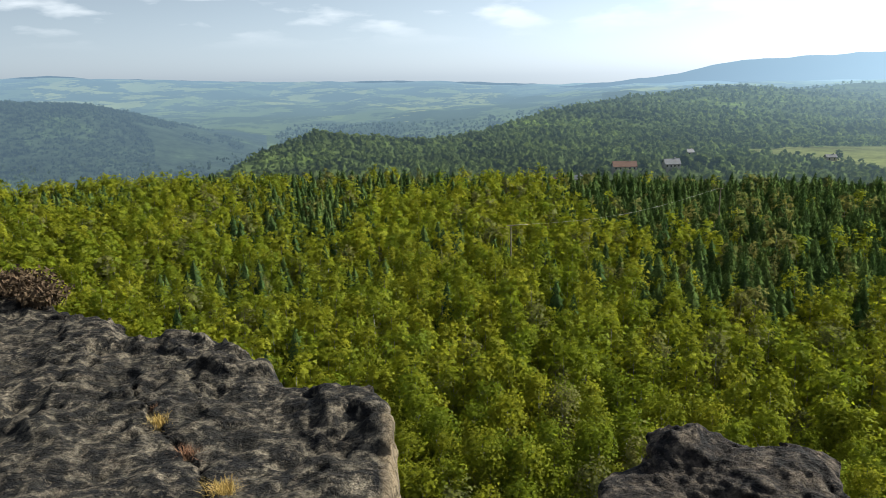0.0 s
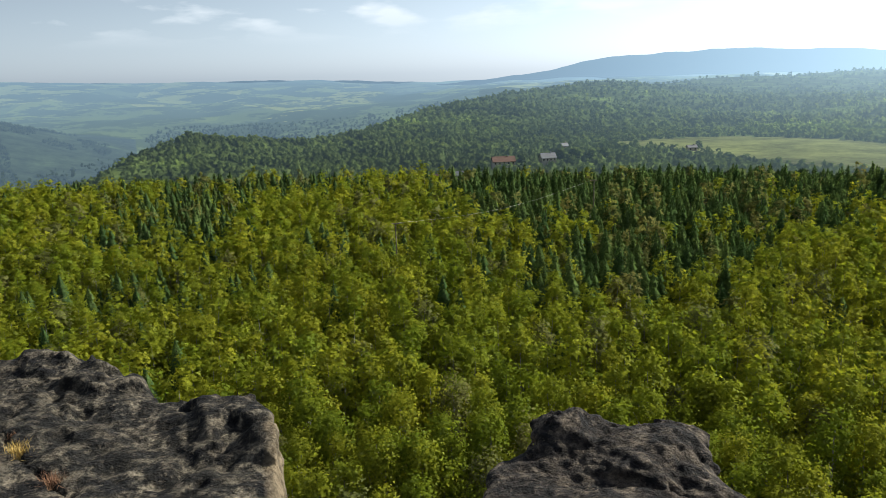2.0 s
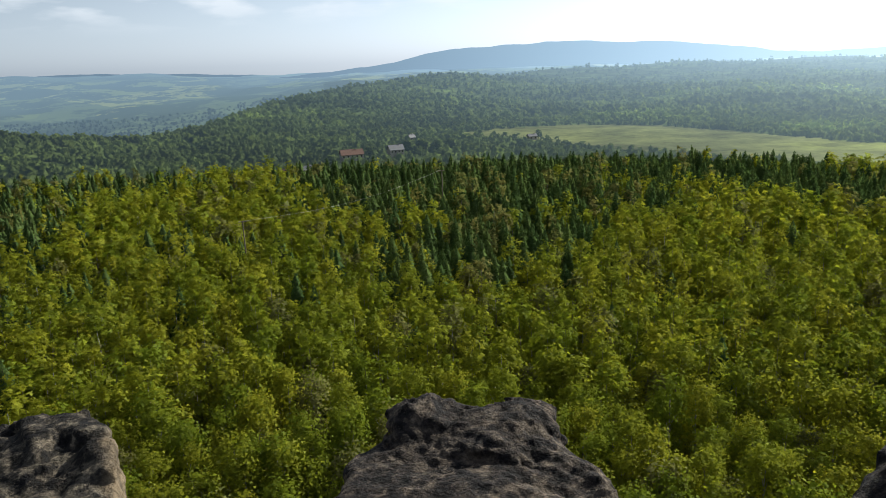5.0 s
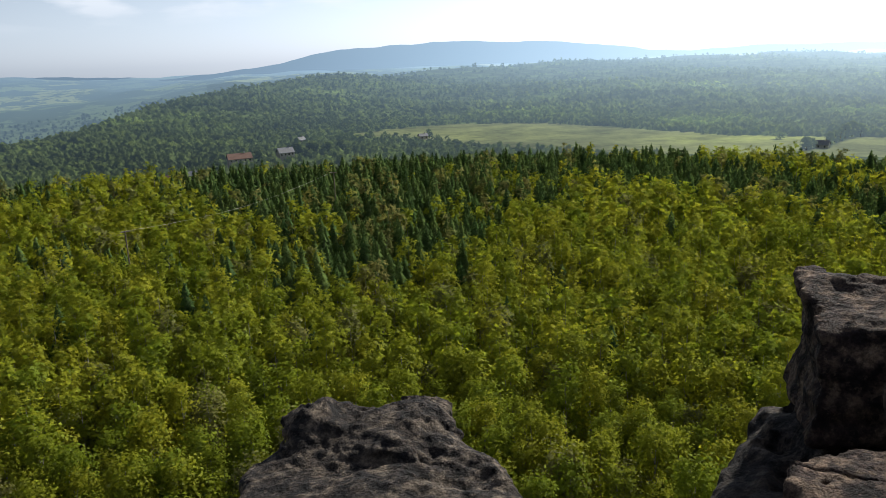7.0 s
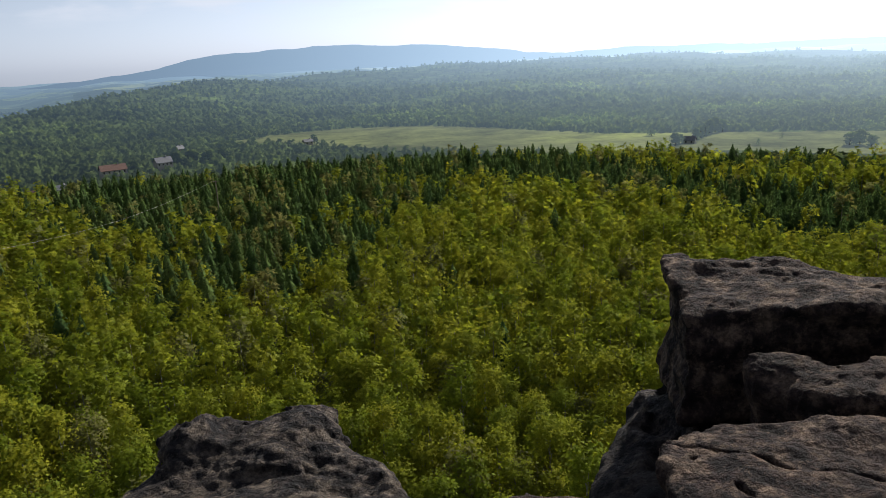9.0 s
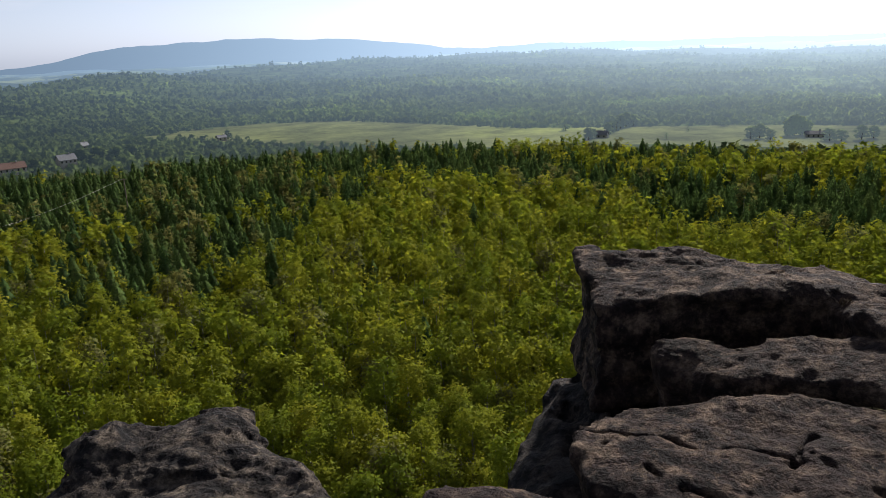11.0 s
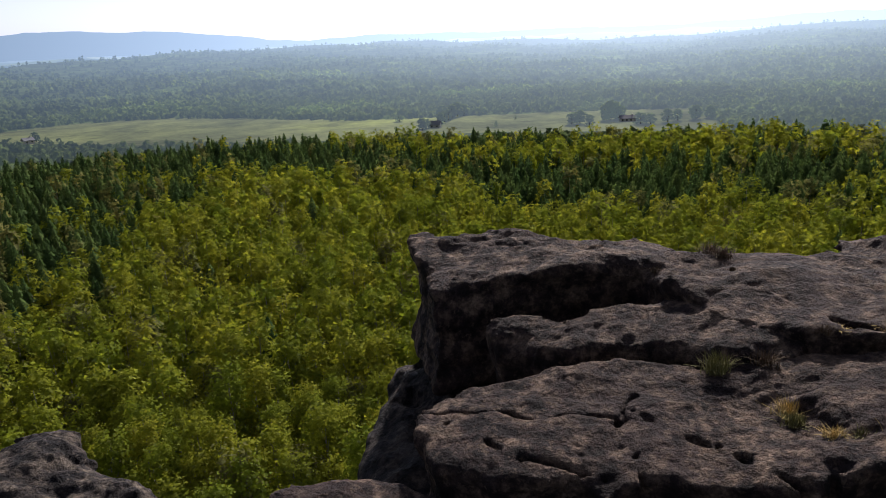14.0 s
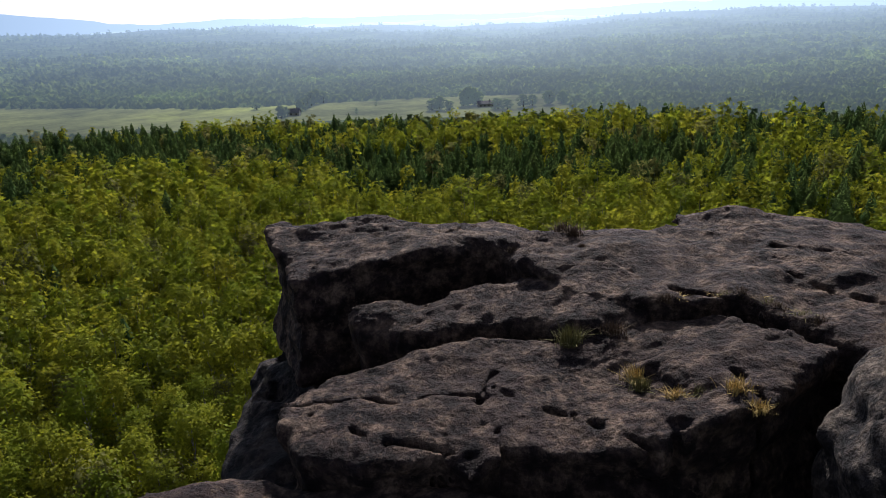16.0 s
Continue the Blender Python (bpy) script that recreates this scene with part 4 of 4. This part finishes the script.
def wood(name, label, ids, leaf, bark, maker, variants, limbs=0):
    """Many trees past counting, joined."""
    protos = []
    for _ in range(variants):
        lv, lf, lw = maker(rng)
        sv, sf = stems(rng, 9.0, 4, limbs)
        protos.append((np.concatenate([lv, sv]), np.concatenate([lf, sf + len(lv)]), np.concatenate([lw, sv * 0]), len(lf), len(sf)))
    vs, fs, ws, idx, tint, n = [], [], [], [], [], 0
    for i in ids:
        v, f, w, nl, ns = protos[rng.randint(variants)]
        c, s, g = math.cos(spin[i]), math.sin(spin[i]), grow[i]
        q = np.empty_like(v)
        q[:, 0], q[:, 1], q[:, 2] = (v[:, 0] * c - v[:, 1] * s) * g + tx[i], (v[:, 0] * s + v[:, 1] * c) * g + ty[i], v[:, 2] * g + tz[i] - 0.3
        ws.append(np.stack([w[:, 0] * c - w[:, 1] * s, w[:, 0] * s + w[:, 1] * c, w[:, 2]], -1))
        vs.append(q), fs.append(f + n), idx.append(np.r_[np.zeros(nl, int), np.ones(ns, int)])
        tint.append(np.full(len(v), rng.uniform()))
        n += len(v)
    return tagged(mesh_object(name, np.concatenate(vs), np.concatenate(fs), [leaf, bark], None, False, np.concatenate(idx), np.concatenate(tint), np.concatenate(ws)), label, "trees", kind="stuff")


for k, (name, leaf, bark, label) in enumerate(KINDS):
    plain = ("birch", "willow", "spruce")[k]
    crown = spruce_crown if k == 2 else birch_crown
    ids = rest[kind[rest] == k]
    for r0, r1, text, leaves, size, limbs in [(0, 82, "dense green {} wood below the cliff", 1100, 0.19, 4),
                                              (82, 150, "dense {} wood in the hollow before the cliff", 480, 0.29, 2),
                                              (150, 999, "dense {} wood farther from the cliff", 155, 0.52, 0)]:
        maker = (lambda g: spruce_head(g, 7, int(leaves * 0.75), size * 0.8)) if k == 2 and r0 else (lambda g: sprays(g, *crown(g, leaves, size)))
        band = ids[(tr_[ids] >= r0) & (tr_[ids] < r1)]
        if len(band):
            wood(plain + "_wood", text.format(plain), band, leaf[0 if r0 == 0 else (1 if r0 < 100 else 2)], bark, maker, 9, limbs)


def clumps(name, label, b0, b1, r0, r1, count, material, size, keep_if, seed, fine=False):
    """Far tree crowns as uneven clumps of sprays on the slopes."""
    g = np.random.RandomState(seed)
    b = g.uniform(b0, b1, count)
    r = np.sqrt(g.uniform(r0 ** 2, r1 ** 2, count))
    ok = keep_if(b, r)
    b, r = b[ok], r[ok]
    k, kinds = (16 if fine else 9), 10
    shapes, ways = [], []
    for q in range(kinds):
        d = g.normal(size=(k, 3))
        d /= np.linalg.norm(d, axis=1)[:, None]
        d[:, 2] = d[:, 2] * 0.8 + 0.25
        tall = 1.7 if q % 3 == 0 else 1.1
        taper = np.clip(1.15 - 0.35 * (d[:, 2] + 0.5) * (tall - 0.6), 0.25, 1.2)[:, None]
        at = d * np.array((1, 1, tall)) * np.concatenate([taper, taper, np.ones_like(taper)], 1) * g.uniform(0.6, 1.0, (k, 1))
        made = sprays(g, at, d, np.full(k, 0.62 if fine else 0.75) * g.uniform(0.7, 1.2, k))
        soft = made[2] * 0.4 + np.array((0, 0, 1.0))
        shapes.append(made[0]), ways.append(soft / np.linalg.norm(soft, axis=1)[:, None])
    shapes, ways = np.stack(shapes), np.stack(ways)
    n = len(b)
    s = size * np.clip(np.exp(g.normal(-0.05, 0.3, n)), 0.5, 1.5)
    pick = g.randint(0, kinds, n)
    v = shapes[pick] * s[:, None, None]
    x, y, z = r * np.sin(np.radians(b)), r * np.cos(np.radians(b)), EYE + land(b, r)
    v = v + np.stack([x, y, z + s * 0.5], -1)[:, None, :]
    f = np.arange(n * k * 3)
    return tagged(mesh_object(name, v.reshape(-1, 3), f.reshape(-1, 3), [material], None, False, tint=np.repeat(g.uniform(0, 1, n), k * 3), ways=ways[pick].reshape(-1, 3)), label, "trees", kind="stuff")


near_rim = [(20, 560), (20.1, 845), (23, 825), (28, 750), (35, 660), (42, 610), (77, 590)]
far_rim = [(20, 560), (22, 850), (30, 930), (36, 900), (50, 735), (75, 750), (78, 560)]
clumps("far_wood", "mixed woods on the slope behind the near trees", -40, 112, 265, 570, 6000, FAR_LEAF, 3.0, lambda b, r: r > edge(b), 5, True)
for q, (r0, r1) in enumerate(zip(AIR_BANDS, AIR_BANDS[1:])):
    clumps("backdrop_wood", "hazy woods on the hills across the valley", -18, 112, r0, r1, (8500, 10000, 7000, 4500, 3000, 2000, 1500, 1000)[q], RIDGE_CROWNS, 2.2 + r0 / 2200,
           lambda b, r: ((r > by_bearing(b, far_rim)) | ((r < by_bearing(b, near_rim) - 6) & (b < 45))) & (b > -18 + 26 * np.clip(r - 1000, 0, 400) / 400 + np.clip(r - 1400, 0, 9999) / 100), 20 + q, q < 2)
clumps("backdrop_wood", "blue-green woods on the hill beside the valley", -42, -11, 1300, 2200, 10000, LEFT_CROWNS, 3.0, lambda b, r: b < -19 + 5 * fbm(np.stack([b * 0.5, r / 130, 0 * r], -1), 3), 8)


def valley_wood(b, r):
    p = np.stack([r * np.sin(np.radians(b)) / 330, r * np.cos(np.radians(b)) / 500, 0 * r], -1)
    return (fbm(p, 4, 0.6) > np.interp(r, [1300, 2300, 2700, 4400], [-0.25, -0.1, 0.12, 0.2])) & ((b < 6) | (r > 2300))


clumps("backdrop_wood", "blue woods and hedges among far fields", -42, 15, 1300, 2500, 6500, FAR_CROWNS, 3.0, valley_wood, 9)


# ---------------------------------------------------------------- houses, lone trees and lines in the valley
def box(x0, x1, y0, y1, z0, z1):
    bm = bmesh.new()
    bmesh.ops.create_cube(bm, size=1, matrix=Matrix.Translation(((x0 + x1) / 2, (y0 + y1) / 2, (z0 + z1) / 2)) @ Matrix.Diagonal((x1 - x0, y1 - y0, z1 - z0, 1)))
    return bm


def gable(length, depth, low, high, over=0.5):
    """A pitched roof with eaves and thickness."""
    bm = bmesh.new()
    a, d, t = length / 2 + over, depth / 2 + over, 0.35
    rows = [[bm.verts.new((x, y, z)) for y, z in ((-d, low - 0.2), (0, high), (d, low - 0.2), (d, low - 0.2 - t), (0, high - t), (-d, low - 0.2 - t))] for x in (-a, a)]
    bm.faces.new(rows[0]), bm.faces.new(rows[1][::-1])
    for i in range(6):
        bm.faces.new((rows[0][i], rows[1][i], rows[1][(i + 1) % 6], rows[0][(i + 1) % 6]))
    bmesh.ops.recalc_face_normals(bm, faces=bm.faces)
    return bm


def house(b, r, length, depth, eaves, ridge, turn, roof, label, up=0.0):
    h = new("house")
    wall = box(-length / 2, length / 2, -depth / 2, depth / 2, -3, eaves)
    part("wall", wall, PLASTER, h)
    for side in (-1, 1):
        end = bmesh.new()
        vs = [end.verts.new((side * length / 2, y, z)) for y, z in ((-depth / 2, eaves), (depth / 2, eaves), (0, ridge - 0.4))]
        vs += [end.verts.new((side * (length / 2 - 0.3), v.co.y, v.co.z)) for v in vs[:3]]
        end.faces.new(vs[:3]), end.faces.new(vs[5:2:-1])
        for i in range(3):
            end.faces.new((vs[i], vs[3 + i], vs[3 + (i + 1) % 3], vs[(i + 1) % 3]))
        part("gable_wall", end, PLASTER, h)
    part("roof", gable(length, depth, eaves, ridge), roof, h)
    part("chimney", box(length * 0.2, length * 0.2 + 0.8, -0.4, 0.4, ridge - 1.5, ridge + 1.0), PLASTER, h)
    n = max(2, int(length / 3.2))
    for k in range(n):
        x = -length / 2 + (k + 0.5) * length / n
        for side in (-1, 1):
            part("window", box(x - 0.55, x + 0.55, side * depth / 2 - 0.06, side * depth / 2 + 0.06, eaves - 2.3, eaves - 0.9), PANE, h)
    h.matrix_basis = Matrix.Translation(spot(b, r, up)) @ pose(0, 0, 0, 0, 0, turn)
    return tagged(h, label, "house", "houses in the valley")


house(13.75, 640, 19, 9, 4.5, 8.5, -2, RED_ROOF, "long village house under a faded red roof", 3)
house(10.2, 575, 15, 8, 4.0, 6.5, -18, GREY_ROOF, "low shed with a pale grey roof", 2)
house(17.1, 660, 13, 9, 4.5, 8.5, 3, GREY_ROOF, "pale house with a grey roof among trees", 3)
house(18.3, 790, 8, 7, 4.5, 7.5, 17, GREY_ROOF, "white gabled house on the wooded slope", 0)
house(8.9, 560, 11, 8, 4.0, 7.0, -21, RED_ROOF, "red-roofed house half hidden by trees", 2)
house(27.5, 765, 9, 6, 2.8, 5.0, -3, GREY_ROOF, "farmhouse with a grey roof at the meadow", 1)
house(55.9, 655, 9, 7, 3.2, 6.2, -70, GREY_ROOF, "farmhouse with a slate roof below the meadow", 0)
house(70.3, 660, 14, 8, 3.0, 5.2, -60, GREY_ROOF, "shed with a bright reflecting roof", 0)


def far_tree(b, r, tall, wide, conifer=False, up=0.0):
    """A tree that stands alone in the distance."""
    maker = spruce_crown if conifer else birch_crown
    lv, lf, lw = sprays(rng, *maker(rng, 520, tall / 22))
    sv, sf = stems(rng, 9.0, 5, 3)
    s = np.array((wide / 4.4, wide / 4.4, tall / 9.6))
    lv = lv - np.array((0, 0, 0.8))
    tree = new("spruce_tree" if conifer else "field_tree")
    mesh_object("trunk", sv * s, sf, [DARK_BARK], tree, True)
    mesh_object("crown", lv * s, lf, [CONIFER[0] if conifer else RIDGE_CROWNS], tree, False, tint=np.full(len(lv), rng.uniform()), ways=lw)
    tree.matrix_basis = Matrix.Translation(spot(b, r, up))
    return tagged(tree, "dark spruce standing above the wood" if conifer else "round dark green tree in the meadow", "tree", "" if conifer else "lone trees of the valley")


far_tree(28.0, 775, 10, 8)
for b, r, tall, wide in [(53.2, 715, 6, 12), (54.9, 640, 11, 10), (55.2, 650, 9, 8), (56.3, 665, 12, 9), (56.6, 690, 11, 8), (56.9, 705, 11, 8),
                         (57.2, 720, 13, 9), (57.6, 735, 14, 11), (58.1, 745, 12, 10), (66.2, 645, 10, 12), (66.8, 650, 12, 11), (67.5, 640, 9, 10), (68.6, 670, 14, 9), (69.0, 672, 17, 9), (69.4, 674, 16, 8),
                         (69.8, 670, 13, 8), (71.2, 640, 10, 12), (71.9, 640, 9, 12), (73.1, 650, 11, 11), (73.8, 660, 10, 10), (75.0, 670, 12, 12), (76.0, 680, 11, 11), (60.5, 640, 6, 4), (62.0, 690, 5, 4),
                         (12.2, 600, 12, 10), (15.2, 650, 12, 10), (18.0, 680, 13, 12), (19.2, 690, 12, 13), (20.4, 690, 11, 11), (21.3, 710, 10, 12)]:
    far_tree(b, r, tall, wide)
for b, r, tall, wide in [(39.1, 258, 13, 4.6), (50.0, 255, 11, 4), (77.0, 222, 11, 4), (78.9, 220, 12.2, 4.5), (80.8, 214, 10.5, 4), (83.5, 206, 12.5, 5.5), (85.2, 204, 10.5, 4), (81.9, 214, 11, 4), (43.5, 258, 10.6, 4), (46.2, 258, 10.6, 4)]:
    far_tree(b, r, tall, wide, True)


# the line that crosses the wood on two poles
def tube(name, points, radius, material, parent):
    c = bpy.data.curves.new(name, "CURVE")
    c.dimensions, c.bevel_depth, c.bevel_resolution = "3D", radius, 1
    s = c.splines.new("POLY")
    s.points.add(len(points) - 1)
    for q, p in zip(s.points, points):
        q.co = (*p, 1)
    c.materials.append(material)
    ob = new(name, c)
    ob.parent = parent
    return ob


def over(b, r, drop):
    return Vector((r * math.sin(radians(b)), r * math.cos(radians(b)), EYE - drop))


line = new("power_line")
ends = [over(5.3, 142, 28.2), over(20.6, 190, 27.6)]
for e in ends:
    bm = bmesh.new()
    bmesh.ops.create_cone(bm, cap_ends=True, segments=10, radius1=0.16, radius2=0.1, depth=13.5, matrix=Matrix.Translation(e + Vector((0, 0, -6.6))))
    part("pole", bm, TIMBER, line)
    bm = box(-0.8, 0.8, -0.06, 0.06, -0.06, 0.06)
    bmesh.ops.translate(bm, verts=bm.verts, vec=e)
    part("crossarm", bm, TIMBER, line)
for side in (-0.6,):
    pts = [ends[0].lerp(ends[1], k / 24) + Vector((side, 0, 0.1 - 2.0 * math.sin(k / 24 * math.pi))) for k in range(25)]
    tube("cable", pts, 0.012, CABLE, line)
tagged(line, "pale overhead line sagging between wooden poles", "power line")


# ---------------------------------------------------------------- grass and heather on the rocks
def on_rock(x, y):
    """The rock's surface straight below a place in plan."""
    bpy.context.view_layer.update()
    hit, at, *_ = scene.ray_cast(bpy.context.evaluated_depsgraph_get(), Vector((x, y, EYE - 1.0)), Vector((0, 0, -1)), distance=6.0)
    return at if hit else Vector((x, y, EYE - 3.0))


def tuft(name, label, x, y, wide, tall, blades, material, stiff=0.5, thick=0.0045):
    """Blades that rise from one root and bend outward, each tapering to a point."""
    at = on_rock(x, y)
    vs, fs = [], []
    for _ in range(blades):
        a, out = rng.uniform(0, 2 * math.pi), abs(rng.normal(0, 0.5)) * wide
        root = np.array((rng.normal(0, 0.22) * wide, rng.normal(0, 0.22) * wide, -0.03))
        h = tall * rng.uniform(0.5, 1.1)
        way, side = np.array((math.cos(a), math.sin(a), 0)), np.array((-math.sin(a), math.cos(a), 0)) * thick
        k = len(vs)
        for f in (0, 0.5):
            c = root + way * out * f ** (1 + stiff) + np.array((0, 0, h * f))
            vs += [c - side * (1 - f * 0.6), c + side * (1 - f * 0.6)]
        vs.append(root + way * out + np.array((0, 0, h * (1 - 0.25 * out / max(wide, 0.01)))))
        fs += [(k, k + 1, k + 3), (k, k + 3, k + 2), (k + 2, k + 3, k + 4)]
    ob = mesh_object(name, np.array(vs), np.array(fs), [material])
    ob.location = at
    return tagged(ob, label, "grass")


DRY = "tuft of dry golden grass in a rock crack"
tuft("grass_tuft", DRY, -3.55, 8.5, 0.22, 0.24, 260, STRAW)
tuft("grass_tuft", "reddish grass tuft in a rock crack", -2.98, 7.85, 0.22, 0.2, 200, RED_GRASS)
tuft("grass_tuft", DRY, -2.3, 6.88, 0.26, 0.2, 260, STRAW)
tuft("grass_tuft", "small dry tuft on grey rock", -3.75, 8.9, 0.1, 0.12, 50, RED_GRASS)
tuft("sedge_tuft", "tall green sedge in a rock crevice", 6.42, 1.24, 0.2, 0.22, 260, SEDGE, 0.9)
tuft("sedge_tuft", "low brown grass in a rock crevice", 6.62, 0.9, 0.2, 0.16, 160, HEATHER)
tuft("grass_tuft", "yellow-green grass tuft beside a hollow", 5.95, 0.55, 0.15, 0.14, 260, SEDGE)
tuft("grass_tuft", "yellow-green grass tuft beside a hollow", 6.1, 0.62, 0.18, 0.14, 160, STRAW)
tuft("grass_tuft", "yellow-green grass tuft on cracked rock", 5.78, 0.26, 0.16, 0.1, 160, STRAW)
tuft("grass_tuft", "yellow-green grass tuft on cracked rock", 5.8, 0.1, 0.12, 0.08, 90, SEDGE)
tuft("grass_tuft", "dry tuft in a dark crack", 5.78, -0.15, 0.16, 0.12, 140, STRAW)
tuft("grass_tuft", "dry tuft in a dark crack", 5.62, -0.3, 0.14, 0.1, 120, STRAW)
for k in range(14):
    f = k / 13
    x, y = (6.95 + 0.3 * math.sin(f * 3.1), 0.62 - f * 1.35)
    tuft("crevice_grass", "olive moss and grass along a crevice", x, y, 0.13, 0.06 + 0.03 * math.sin(k * 2.1), 80, (SEDGE, HEATHER, STRAW)[k % 3])
for x, y, s in [(8.62, 1.85, 0.24), (8.5, 1.7, 0.2), (8.7, 2.0, 0.16), (7.95, 2.25, 0.12), (8.0, 1.5, 0.1)]:
    tuft("heather_tuft", "dark brown heather on the rock top", x, y, s, s * 0.6, 220, HEATHER, 0.3)


def heather(label, x, y, wide, tall, n):
    """A low wiry shrub: many thin forked twigs with small leaf points."""
    at = on_rock(x, y)
    vs, fs = [], []
    for _ in range(n):
        root = np.array((rng.normal(0, 0.3) * wide, rng.normal(0, 0.22) * wide, -0.05))
        tip = root + np.array((rng.normal(0, 0.16), rng.normal(0, 0.16), tall * rng.uniform(0.5, 1.1)))
        side = np.array((rng.normal(), rng.normal(), 0))
        side = side / np.linalg.norm(side) * 0.007
        k = len(vs)
        vs += [root - side, root + side, tip]
        fs.append((k, k + 1, k + 2))
        for _ in range(4):
            c = root + (tip - root) * rng.uniform(0.35, 1.0) + rng.normal(0, 0.02, 3)
            d = rng.normal(0, 0.035, (3, 3))
            k = len(vs)
            vs += list(c + d)
            fs.append((k, k + 1, k + 2))
    ob = mesh_object("heather_bush", np.array(vs), np.array(fs), [HEATHER])
    ob.location = at
    return tagged(ob, label, "shrub")


heather("brown wiry heather on the rock edge", -8.4, 14.1, 0.9, 0.42, 900)
heather("brown wiry heather on the rock edge", -7.6, 13.55, 0.5, 0.36, 420)
heather("low brown heather on the grey slab", -9.2, 13.9, 0.8, 0.3, 420)
